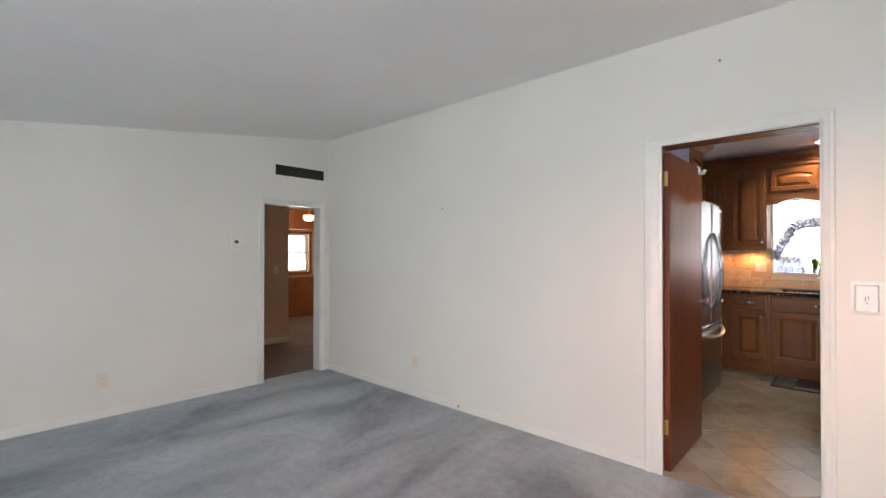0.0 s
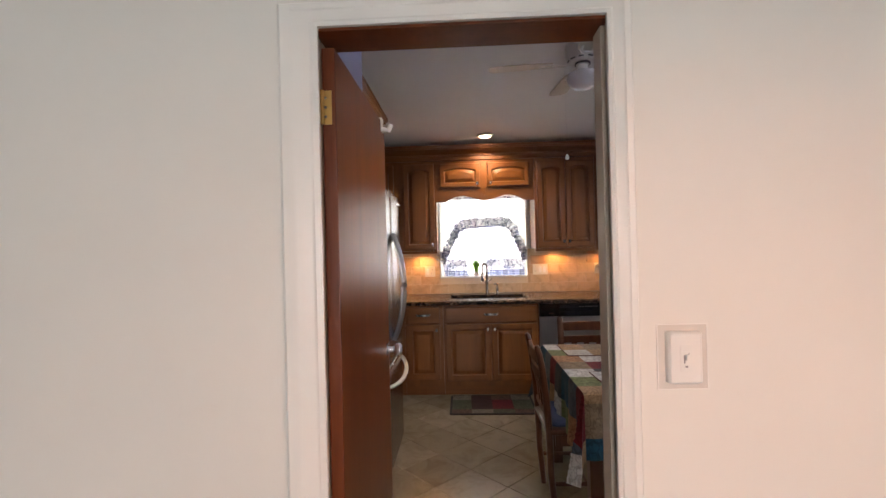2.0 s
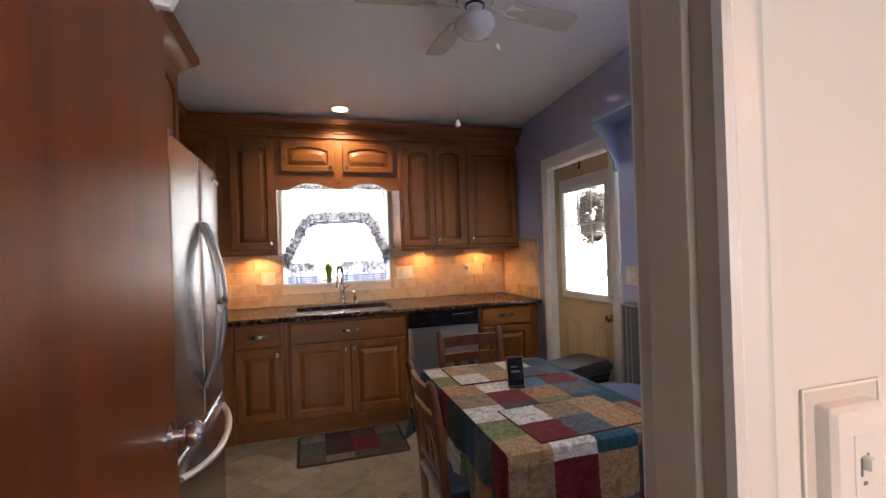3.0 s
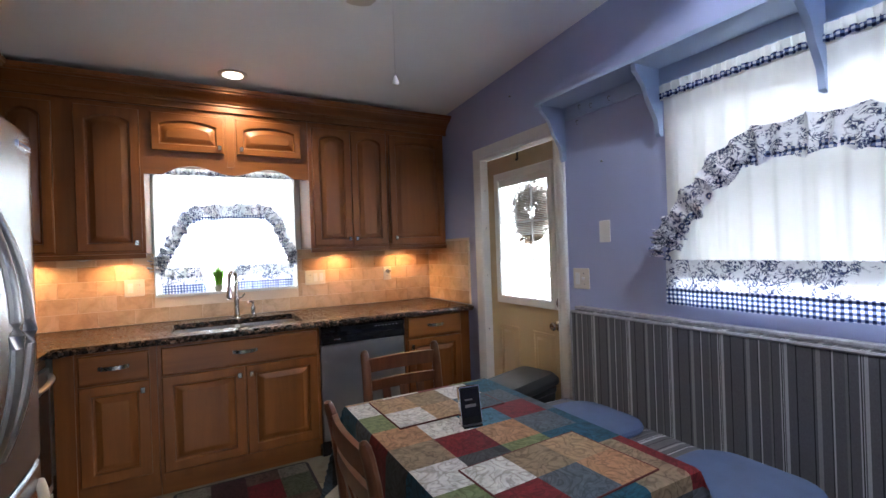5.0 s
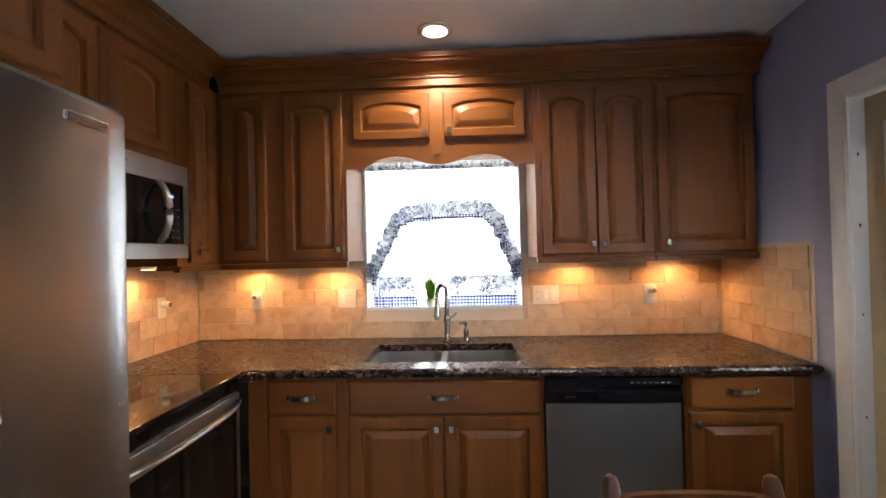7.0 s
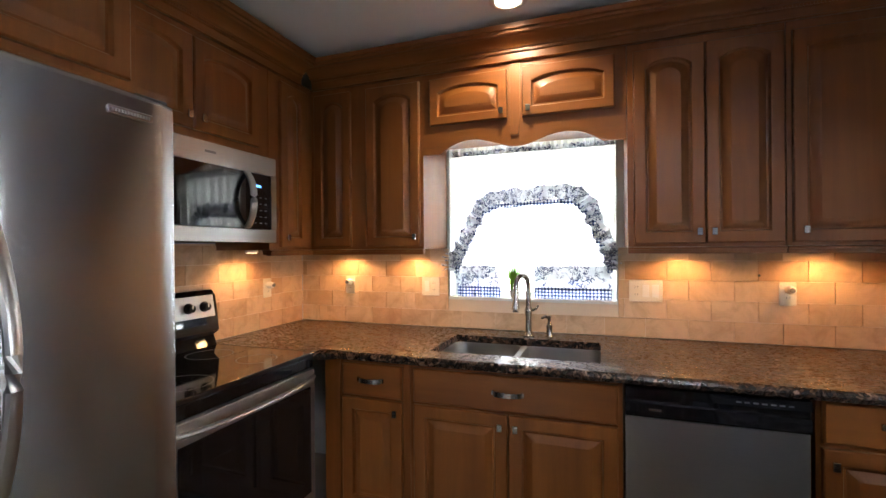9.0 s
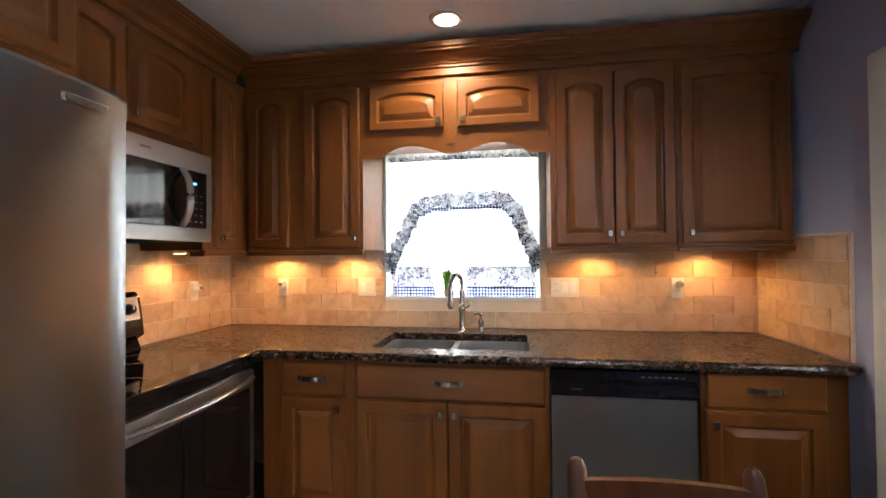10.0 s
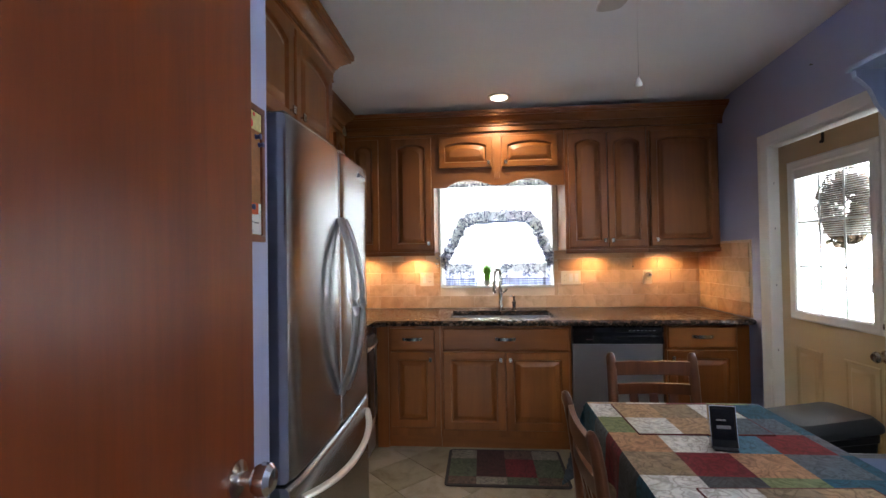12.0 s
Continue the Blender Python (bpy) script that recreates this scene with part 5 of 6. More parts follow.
def cushion(x0, x1, y0, y1, z0, z1, r=0.02):
    bm = bmesh.new()
    loops = []
    for d, z in ((r, z0), (r * 0.3, z0 + r * 0.4), (0, z0 + r), (0, z1 - r), (r * 0.3, z1 - r * 0.35), (r, z1), (r * 3, z1 + 0.006)):
        loops.append([(x, y, z) for x, y in rounded(x0 + d, x1 - d, y0 + d, y1 - d, 0.03, 3)])
    return loft(bm, loops)


part("seat_cushion", cushion(1.075, 1.555, 4.26, 6.085, 0.4405, 0.515), M_STRIPES, bench, "grey striped seat cushion")
bk = part("back_cushion", boxes((1.562, XE - 0.004, 4.26, 6.045, 0.44, 1.0), bevel=0.018), M_STRIPEV, bench, "grey striped upholstered back")
part("piping", tube(bmesh.new(), [(1.567, 4.27, 0.993), (1.565, 6.035, 0.993), (1.565, 6.040, 0.985), (1.565, 6.040, 0.46)], 0.0075, 6), M_PIPING, bk)
part("back_trim", boxes((1.60, XE - 0.003, 4.255, 6.05, 1.0005, 1.016), bevel=0.005), M_PIPING, bk)
for cy, cx in ((5.72, 1.325), (5.06, 1.325)):
    pd = thing("seat_pad", pose(cx, cy, 0.522), "blue cloth seat pad on the striped bench", "cushion", "blue seat pads")
    bm = bmesh.new()
    loops = []
    for d, z in ((0.02, 0.0), (0.004, 0.008), (0, 0.02), (0.006, 0.032), (0.03, 0.042), (0.09, 0.047)):
        loops.append([(x, y, z) for x, y in rounded(-0.205 + d, 0.205 - d, -0.215 + d, 0.215 - d, 0.13 - d * 0.8, 6)])
    part("pad", loft(bm, loops), M_PAD, pd)

# ---- table, cloth and what lies on it ----
TX0, TX1, TY0, TY1, TZ = 0.275, 0.945, 4.95, 5.975, 0.745
tb = thing("dining_table", pose((TX0 + TX1) / 2, (TY0 + TY1) / 2, 0), "wooden dining table under a patchwork cloth", "table")
hw, hd = (TX1 - TX0) / 2 - 0.008, (TY1 - TY0) / 2 - 0.008
part("tabletop", boxes((-hw, hw, -hd, hd, TZ - 0.03, TZ - 0.004), bevel=0.004), M_CHAIR, tb)
for sx in (-1, 1):
    for sy in (-1, 1):
        part("leg", boxes((sx * 0.27 - 0.03, sx * 0.27 + 0.03, sy * 0.43 - 0.03, sy * 0.43 + 0.03, 0, TZ - 0.0305), bevel=0.004), M_CHAIR, tb)
INK = {"w": (0.60, 0.58, 0.54), "n": (0.36, 0.23, 0.125), "b": (0.25, 0.18, 0.11), "r": (0.155, 0.013, 0.017), "g": (0.17, 0.20, 0.085), "s": (0.085, 0.105, 0.125),
       "d": (0.055, 0.058, 0.062), "t": (0.016, 0.075, 0.115), "p": (0.38, 0.20, 0.10), "l": (0.06, 0.15, 0.22)}


def inked(bm, mesh_cells):
    """Gives every face the ink of the printed square it lies in."""
    layer = bm.loops.layers.float_color.new("ink")
    for f, key in mesh_cells:
        for lp in f.loops:
            lp[layer] = (*INK[key], 1)


# squares of the print, from the far hem to the near hem
PRINT = ["stnwbrtd", "dtnwrgsn", "dtwngttr", "tsgnbstw", "nrpwlrsb", "wdbrpstn", "gtwdgttd", "psgwnbrs", "trnwtbrg", "srbrndsw", "wntgsrbt"]
PITCH_X, PITCH_Y, HANG = 0.158, 0.150, 0.31
GX0, GY1 = 0.27 - 2 * PITCH_X, 5.95 + 2 * PITCH_Y


def drape(u, v):
    """Where a point of the flat cloth comes to lie."""
    ax = max(TX0 - u, u - TX1, 0.0)
    ay = max(TY0 - v, v - TY1, 0.0)
    sx = -1 if u < TX0 else 1
    sy = -1 if v < TY0 else 1
    x, y = min(max(u, TX0), TX1), min(max(v, TY0), TY1)
    if ax == 0 and ay == 0:
        return (x, y, TZ + 0.001)
    a, b = max(ax, ay), min(ax, ay)
    fall = a / HANG
    wave = 0.014 * fall * (math.sin(21 * (y if ax > ay else x) + 0.6) + 0.6 * math.sin(47 * (y if ax > ay else x)))
    lean = 0.010 * min(1, a / 0.02) + 0.03 * a + wave + 0.30 * b
    down = max(0.0, a - 0.006) + 0.28 * b
    return (x + sx * (lean if ax >= ay else 0.45 * lean * min(1, ax / 0.05)) * (1 if ax > 0 else 0),
            y + sy * (lean if ay > ax else 0.45 * lean * min(1, ay / 0.05)) * (1 if ay > 0 else 0), TZ + 0.001 - down)


bm = bmesh.new()
STEP = 8
nu, nv = 8 * STEP, len(PRINT) * STEP
grid = {}
faces = []
for i in range(nu + 1):
    for j in range(nv + 1):
        u, v = GX0 + PITCH_X * i / STEP, GY1 - PITCH_Y * j / STEP
        if TX0 - HANG <= u <= TX1 + HANG and TY0 - HANG <= v <= TY1 + HANG:
            grid[i, j] = bm.verts.new(drape(u, v))
for i in range(nu):
    for j in range(nv):
        quad = [grid.get(k) for k in ((i, j), (i, j + 1), (i + 1, j + 1), (i + 1, j))]
        if all(quad):
            faces.append((bm.faces.new(quad), PRINT[j // STEP][i // STEP]))
inked(bm, faces)
tc = thing("tablecloth", pose(0, 0, 0), "patchwork print tablecloth in teal, red, tan and cream", "tablecloth")
part("cloth", bm, M_CLOTH, tc)
for mx, my, mr, pattern in ((0.585, 5.785, 1, ("nbw", "wns")), (0.618, 5.135, 3, ("wbn", "rsp"))):
    pm = thing("placemat", pose(mx, my, TZ + 0.0015, rz=mr), "patchwork print placemat lying on the tablecloth", "placemat", "placemats")
    bm = bmesh.new()
    faces = []
    for r, row in enumerate(pattern):
        for c, key in enumerate(row):
            x0, y0 = -0.218 + c * 0.1453, 0.0 if r == 0 else -0.15
            before = set(bm.faces)
            box(bm, x0, x0 + 0.1453, y0, y0 + 0.15, 0.0, 0.004)
            faces += [(f, key) for f in bm.faces if f not in before]
    inked(bm, faces)
    drop_inner(bm)
    part("mat", bm, M_CLOTH, pm)
    part("edge", boxes((-0.221, 0.221, -0.153, -0.1501, 0, 0.0045), (-0.221, -0.2181, -0.15, 0.15, 0, 0.0045), (0.2181, 0.221, -0.15, 0.15, 0, 0.0045), (-0.221, 0.221, 0.1501, 0.153, 0, 0.0045)), M_MATEDGE, pm, "dark red bound edge")
wx = thing("weather_display", pose(0.588, 5.525, TZ + 0.002, rz=-8), "small black upright display unit standing on the table", "display")
part("base", boxes((-0.034, 0.034, -0.022, 0.03, 0, 0.007), bevel=0.002), M_BLACK, wx)
sc = part("case", boxes((-0.037, 0.037, -0.009, 0.009, 0.006, 0.130), bevel=0.003), M_BLACK, wx)
sc.rotation_euler = (radians(-10), 0, 0)
part("bezel", boxes((-0.038, -0.036, -0.0105, 0.0095, 0.006, 0.131), (0.036, 0.038, -0.0105, 0.0095, 0.006, 0.131), (-0.038, 0.038, -0.0105, 0.0095, 0.129, 0.1315)), M_CHROME, sc, "bright metal edge")
part("screen", boxes((-0.031, 0.031, -0.0102, -0.008, 0.03, 0.120)), M_BLACKG, sc, "dark glass screen")
part("reading", boxes((-0.02, 0.02, -0.0106, -0.0095, 0.062, 0.072), (-0.02, 0.008, -0.0106, -0.0095, 0.085, 0.09)), M_PRINTBAR, sc)

# ---- chairs ----
def chair(m, w):
    root = thing("dining_chair", m, "brown wooden dining chair with a slatted back at the table", "chair", "chairs round the table")
    for s in (-1, 1):
        x = s * (w / 2 - 0.016)
        pts = [(x, -0.055, 0.0), (x, -0.035, 0.22), (x, -0.03, 0.44), (x, -0.018, 0.62), (x, 0.0, 0.78), (x, 0.012, 0.845), (x, 0.020, 0.872), (x, 0.024, 0.888), (x, 0.025, 0.893)]
        bm = bmesh.new()
        tube(bm, pts, [0.021, 0.023, 0.025, 0.024, 0.023, 0.022, 0.021, 0.014, 0.004], 12, 0.78)
        part("back_leg", bm, M_CHAIR, root)
        part("front_leg", tube(bmesh.new(), [(x * 0.96, -0.385, 0), (x * 0.96, -0.385, 0.2), (x * 0.96, -0.385, 0.43)], [0.017, 0.021, 0.022], 8), M_CHAIR, root)
        part("side_stretcher", tube(bmesh.new(), [(x, -0.05, 0.17), (x * 0.97, -0.38, 0.17)], 0.011, 8), M_CHAIR, root)
    for z0, z1, y in ((0.79, 0.852, 0.006), (0.705, 0.752, -0.006)):
        bm = bmesh.new()
        loops = []
        for i in range(9):
            u = -1 + i / 4
            bow = 0.014 * (1 - u * u)
            lift = 0.0015 * (1 - u * u)
            xx = u * (w / 2 - 0.03)
            loops.append([(xx, y - 0.009 + bow, z0), (xx, y + 0.009 + bow, z0), (xx, y + 0.010 + bow, z1 + lift), (xx, y - 0.008 + bow, z1 + lift)])
        loft(bm, loops)
        part("back_rail", bm, M_CHAIR, root)
    part("lower_rail", boxes((-w / 2 + 0.03, w / 2 - 0.03, -0.036, -0.018, 0.50, 0.53), bevel=0.003), M_CHAIR, root)
    for i in (-1, 0, 1):
        x = i * (w / 2 - 0.03) * 0.52
        part("back_slat", loft(bmesh.new(), [[(x - 0.019, y - 0.006, z), (x + 0.019, y - 0.006, z), (x + 0.019, y + 0.005, z), (x - 0.019, y + 0.005, z)] for y, z in ((-0.027, 0.528), (-0.018, 0.62), (0.004, 0.708))]), M_CHAIR, root)
    part("seat", cushion(-w / 2 - 0.01, w / 2 + 0.01, -0.41, -0.012, 0.43, 0.458, 0.008), M_CHAIR, root)
    part("apron", boxes((-w / 2 + 0.03, w / 2 - 0.03, -0.39, -0.372, 0.37, 0.43), (-w / 2 + 0.005, -w / 2 + 0.022, -0.37, -0.06, 0.37, 0.43), (w / 2 - 0.022, w / 2 - 0.005, -0.37, -0.06, 0.37, 0.43)), M_CHAIR, root)
    part("front_stretcher", tube(bmesh.new(), [(-w / 2 + 0.03, -0.22, 0.17), (w / 2 - 0.03, -0.22, 0.17)], 0.010, 8), M_CHAIR, root)
    return root


chair(pose(0.634, 6.222, 0), 0.40)
ch2 = chair(pose(0.148, 5.452, 0, rz=90), 0.385)
cp2 = thing("chair_pad", pose(0.148, 5.452, 0.4585, rz=90), "blue cloth pad on the chair seat", "cushion")
part("pad", cushion(-0.17, 0.17, -0.37, -0.045, 0.0, 0.03, 0.01), M_PAD, cp2)

# ---- bin and rug ----
bn = thing("trash_bin", pose(1.385, 6.285, 0, rz=13), "dark grey plastic trash bin with a sloping lid", "bin")
bm = bmesh.new()
loft(bm, [[(x, y, z) for x, y in rounded(-0.20 * k, 0.20 * k, -0.125 * k, 0.125 * k, 0.04)] for z, k in ((0, 0.82), (0.02, 0.84), (0.50, 1.0), (0.505, 1.03), (0.53, 1.03))])
part("body", bm, M_BLACK, bn)
bm = bmesh.new()
loft(bm, [[(x, y, z + (x + 0.2) * 0.04) for x, y in rounded(-0.235 * k, 0.225 * k, -0.14 * k, 0.14 * k, 0.05 * k)] for z, k in ((0.531, 0.98), (0.536, 1.0), (0.556, 1.0), (0.564, 0.985), (0.592, 0.86), (0.597, 0.83), (0.600, 0.5))])
part("lid", bm, M_TRASH, bn, "domed dark grey lid")
part("latch", boxes((-0.243, -0.225, -0.06, 0.0, 0.545, 0.575), bevel=0.003), M_CHROME, bn, "small bright latch")

rug = thing("rug", pose(-0.018, 6.965, 0.0), "small patchwork rug in dark red and grey before the sink", "rug")
bm = bmesh.new()
loft(bm, [[(x, y, z) for x, y in rounded(-0.375 + d, 0.375 - d, -0.25 + d, 0.25 - d, 0.03, 3)] for d, z in ((0, 0.0), (0, 0.006), (0.004, 0.009))])
part("binding", bm, M_RUGEDGE, rug, "dark bound edge")
INK.update({"R": (0.115, 0.009, 0.013), "D": (0.048, 0.016, 0.015), "G": (0.075, 0.085, 0.055), "K": (0.19, 0.165, 0.13), "B": (0.10, 0.06, 0.045)})
bm = bmesh.new()
faces = []
cols = (-0.355, -0.185, 0.0, 0.185, 0.355)
rows = (0.23, 0.10, -0.03, -0.14, -0.23)
for r, keys in enumerate(("KDBK", "GDRG", "GDRG", "BKGB")):
    for c, key in enumerate(keys):
        before = set(bm.faces)
        box(bm, cols[c], cols[c + 1], rows[r + 1], rows[r], 0.0092, 0.0105)
        faces += [(f, key) for f in bm.faces if f not in before]
inked(bm, faces)
drop_inner(bm)
part("rug_face", bm, M_RUG, rug)

# ---- ceiling fan and lamps ----
FX, FYY = 0.497, 5.64
zc = kz(FYY)
fan = thing("ceiling_fan", pose(FX, FYY, 0), "white four-blade ceiling fan with a glass globe", "ceiling fan")
part("canopy", lathe(bmesh.new(), [(0.10, zc - 0.020), (0.104, zc - 0.012), (0.10, zc - 0.001)], n=28), M_WHITEP, fan)
motor = part("motor", lathe(bmesh.new(), [(0.05, 2.498), (0.078, 2.502), (0.088, 2.515), (0.098, 2.545), (0.10, 2.57), (0.096, zc - 0.0205)], n=32), M_WHITEP, fan)
for k in range(10):
    a = 2 * math.pi * k / 10
    slot = part("vent_slot", boxes((0.079, 0.0865, -0.017, 0.017, 2.508, 2.5135)), M_DARKGAP, motor)
    slot.rotation_euler = (0, 0, a)
# black disc put in as the shade in the gap under the motor
part("gap_disc", lathe(bmesh.new(), [(0.046, 2.488), (0.046, 2.4975)], n=24), M_DARKGAP, fan, "black disc for the shade under the motor")
part("light_kit", lathe(bmesh.new(), [(0.034, 2.446), (0.031, 2.452), (0.030, 2.484), (0.040, 2.4875)], n=24), M_WHITEP, fan)
part("globe", lathe(bmesh.new(), [(0.001, 2.336), (0.035, 2.340), (0.068, 2.355), (0.090, 2.385), (0.094, 2.410), (0.086, 2.432), (0.062, 2.443), (0.034, 2.447)], n=32), M_GLOBE, fan, "white glass globe")
for i, turn in enumerate((6, 94, 174, 263)):
    a = radians(turn)
    bl = bmesh.new()
    o = [(0.175, -0.040), (0.20, -0.052), (0.50, -0.066), (0.545, -0.058), (0.56, -0.030), (0.56, 0.030), (0.545, 0.058), (0.50, 0.066), (0.20, 0.052), (0.175, 0.040)]
    loft(bl, [[(x, y, 2.500 - 0.12 * y + dz) for x, y in o] for dz in (-0.003, 0.003)])
    b = part("blade", bl, M_FAN, fan)
    b.rotation_euler = (0, 0, a)
    ir = bmesh.new()
    tube(ir, [(0.06, 0, 2.503), (0.10, 0, 2.486), (0.13, 0, 2.486), (0.16, 0, 2.493)], [0.012, 0.010, 0.012, 0.014], 8, 0.5)
    for sgn in (-1, 1):
        tube(ir, [(0.15, 0, 2.491), (0.165, sgn * 0.022, 2.491 - 0.1 * sgn * 0.022), (0.20, sgn * 0.034, 2.494 - 0.12 * sgn * 0.034), (0.245, sgn * 0.03, 2.494 - 0.12 * sgn * 0.03)], [0.010, 0.009, 0.009, 0.007], 8, 0.5)
    part("blade_iron", ir, M_WHITEP, b, "white scrolled bracket")
for cx, cy, z0, z1 in ((-0.112, -0.032, 1.945, 2.50), (0.075, -0.075, 2.285, 2.50)):
    c = part("pull_chain", tube(bmesh.new(), [(cx * 0.55, cy * 0.55, z1), (cx * 0.9, cy * 0.9, z1 - 0.02), (cx, cy, z1 - 0.06), (cx, cy, z0)], 0.0004, 5), M_CHROME, fan)
    part("pull_knob", lathe(bmesh.new(), [(0.001, z0 - 0.030), (0.011, z0 - 0.026), (0.0125, z0 - 0.016), (0.006, z0 - 0.001), (0.002, z0 + 0.006)], (cx, cy, 0), 12), M_WHITEP, c, "white drop-shaped knob")

can = thing("can_light", pose(-0.002, 7.301, kz(7.301)), "lit recessed ceiling light above the sink", "ceiling light")
part("trim_ring", lathe(bmesh.new(), [(0.058, -0.001), (0.060, -0.006), (0.075, -0.008), (0.085, -0.004), (0.086, 0.002)], n=32), M_TRIM, can)
part("lens", lathe(bmesh.new(), [(0.0005, -0.0095), (0.05, -0.0095), (0.056, -0.0065)], n=28), M_CAN, can, "glowing lens")
can2 = copy_thing(can, pose(1.09, 4.42, kz(4.42)))
tagged(can2, "lit recessed ceiling light over the bench corner", "ceiling light")
for ux, uy in UNDER:
    pk = thing("puck_light", pose(ux, uy, 1.378), "small warm puck light under the cabinets", "puck light", "puck lights")
    part("housing", lathe(bmesh.new(), [(0.032, 0.002), (0.034, 0.006), (0.034, 0.0165)], n=20), M_WHITEP, pk)
    part("lens", lathe(bmesh.new(), [(0.0005, 0.0), (0.028, 0.0), (0.030, 0.0018)], n=20), M_PUCK, pk)
cd = thing("lamp_cable", pose(-0.86, 7.84, 1.39), "thin white cable drooping under the cabinet", "cable")
part("cable", tube(bmesh.new(), [(-0.09, 0, 0.0), (-0.06, 0, -0.02), (-0.02, -0.01, -0.03), (0.03, -0.01, -0.022), (0.08, 0, 0.0)], 0.003, 6), M_WHITEP, cd)

# chandelier in the living room
chn = thing("chandelier", pose(0.455, 2.43, 0), "brass chandelier with lit frosted glass shades", "chandelier")
part("canopy", lathe(bmesh.new(), [(0.06, lz(2.43) - 0.001), (0.06, lz(2.43) - 0.02), (0.02, lz(2.43) - 0.035)], n=20), M_BRASS, chn)
part("stem", lathe(bmesh.new(), [(0.008, 2.02), (0.03, 2.05), (0.012, 2.09), (0.008, lz(2.43) - 0.03)], n=12), M_BRASS, chn)
for lx, ly in ((0.25, 2.40), (0.60, 2.62), (0.52, 2.27)):
    dx, dy = lx - 0.455, ly - 2.43
    arm = part("arm", tube(bmesh.new(), [(0, 0, 2.06), (dx * 0.4, dy * 0.4, 2.11), (dx * 0.8, dy * 0.8, 2.13), (dx, dy, 2.115), (dx, dy, 2.09)], 0.007, 8), M_BRASS, chn)
    bm = bmesh.new()
    ring = []
    for r, h in ((0.022, 2.09), (0.035, 2.075), (0.052, 2.04), (0.064, 1.995), (0.075, 1.975)):
        ring.append([(dx + (r + (0.004 * math.cos(6 * 2 * math.pi * k / 36) if r > 0.07 else 0)) * math.cos(2 * math.pi * k / 36), dy + r * math.sin(2 * math.pi * k / 36), h) for k in range(36)])
    loft(bm, ring, False, False)
    part("shade", bm, cloth_light("frosted_shade_glass", (0.85, 0.80, 0.72), 0.6), chn, "fluted frosted glass shade")
    part("bulb", lathe(bmesh.new(), [(0.001, 2.045), (0.018, 2.05), (0.022, 2.065), (0.012, 2.085)], (dx, dy, 0), 14), M_SHADE, chn)
hl = thing("hall_ceiling_light", pose(-7.0, 5.45, 0), "white glass ceiling light in the far room", "ceiling light")
part("globe", lathe(bmesh.new(), [(0.001, 1.90), (0.07, 1.91), (0.10, 1.95), (0.09, 2.0)], n=20), M_SHADE, hl)
part("stem", lathe(bmesh.new(), [(0.02, 2.0), (0.02, 2.2)], n=10), M_BRASS, hl)

# ---- plates, outlets and switches ----
def plate(name, m, w, h, kind, material, label, category):
    """A cover plate, front towards -y; kind: gangs as letters o outlet, r rocker, t toggle, b blank."""
    root = thing(name, m, label, category, "wall plates")
    bm = bmesh.new()
    loft(bm, [[(x, y, z) for x, z in rounded(-w / 2 + d, w / 2 - d, -h / 2 + d, h / 2 - d, 0.006, 3)] for d, y in ((0, -0.0005), (0, -0.003), (0.004, -0.006))])
    part("cover", bm, material, root)
    n = len(kind)
    for i, c in enumerate(kind):
        x = (i - (n - 1) / 2) * 0.046
        if c == "o":
            for s in (-1, 1):
                o = part("socket", boxes((x - 0.015, x + 0.015, -0.008, -0.006, s * 0.02 - 0.013, s * 0.02 + 0.013), bevel=0.001), material, root)
                part("slot", boxes((x - 0.008, x - 0.006, -0.0085, -0.0075, s * 0.02 - 0.004, s * 0.02 + 0.005), (x + 0.006, x + 0.008, -0.0085, -0.0075, s * 0.02 - 0.004, s * 0.02 + 0.005)), M_DARKGAP, o)
        elif c == "r":
            part("rocker", boxes((x - 0.016, x + 0.016, -0.0095, -0.006, -0.033, 0.033), bevel=0.002), M_WHITEP, root)
        elif c == "t":
            part("toggle", boxes((x - 0.005, x + 0.005, -0.018, -0.006, -0.006, 0.010), bevel=0.0015), M_WHITEP, root)
            for s in (-1, 1):
                part("screw", lathe(bmesh.new(), [(0.003, -0.006), (0.003, -0.0072)], (x, 0, s * 0.03), 8, "y"), M_PRINTBAR, root)
    return root


def plug(m):
    root = thing("plug_in_freshener", m, "white plug-in unit with a dark knob in an outlet", "plug-in", "plug-in units")
    part("housing", lathe(bmesh.new(), [(0.019, -0.009), (0.021, -0.02), (0.018, -0.045), (0.012, -0.05)], n=18, axis="y"), M_WHITEP, root)
    part("dial", lathe(bmesh.new(), [(0.012, -0.050), (0.012, -0.056), (0.0005, -0.057)], (0, 0, 0), 14, "y"), M_PRINTBAR, root)


TY = YN - 0.012
for x, k, pl in ((-1.188, "o", 1), (-0.618, "ro", 0), (0.599, "orr", 0), (1.223, "o", 1)):
    plate("outlet_plate", pose(x, TY, 1.163), 0.07 + 0.046 * (len(k) - 1), 0.115, k, M_ALMOND, "almond wall plate on the tiled backsplash", "outlet")
    if pl:
        plug(pose(x + 0.004, TY, 1.183))
plate("outlet_plate", pose(XW + 0.012, 7.551, 1.162, rz=90), 0.07, 0.115, "o", M_ALMOND, "almond wall plate on the tiled backsplash", "outlet")
plug(pose(XW + 0.012, 7.551, 1.18, rz=90))
plate("outlet_plate", pose(-2.767, YL, 0.313), 0.07, 0.115, "o", M_ALMOND, "almond outlet low on the cream wall", "outlet")
plate("outlet_plate", pose(XL, 1.966, 0.292, rz=90), 0.075, 0.12, "o", M_ALMOND, "almond outlet low on the cream wall", "outlet")
plate("switch_plate", pose(XE, 5.859, 1.42, rz=-90), 0.07, 0.115, "b", M_WHITEP, "white blank plate on the blue wall", "switch")
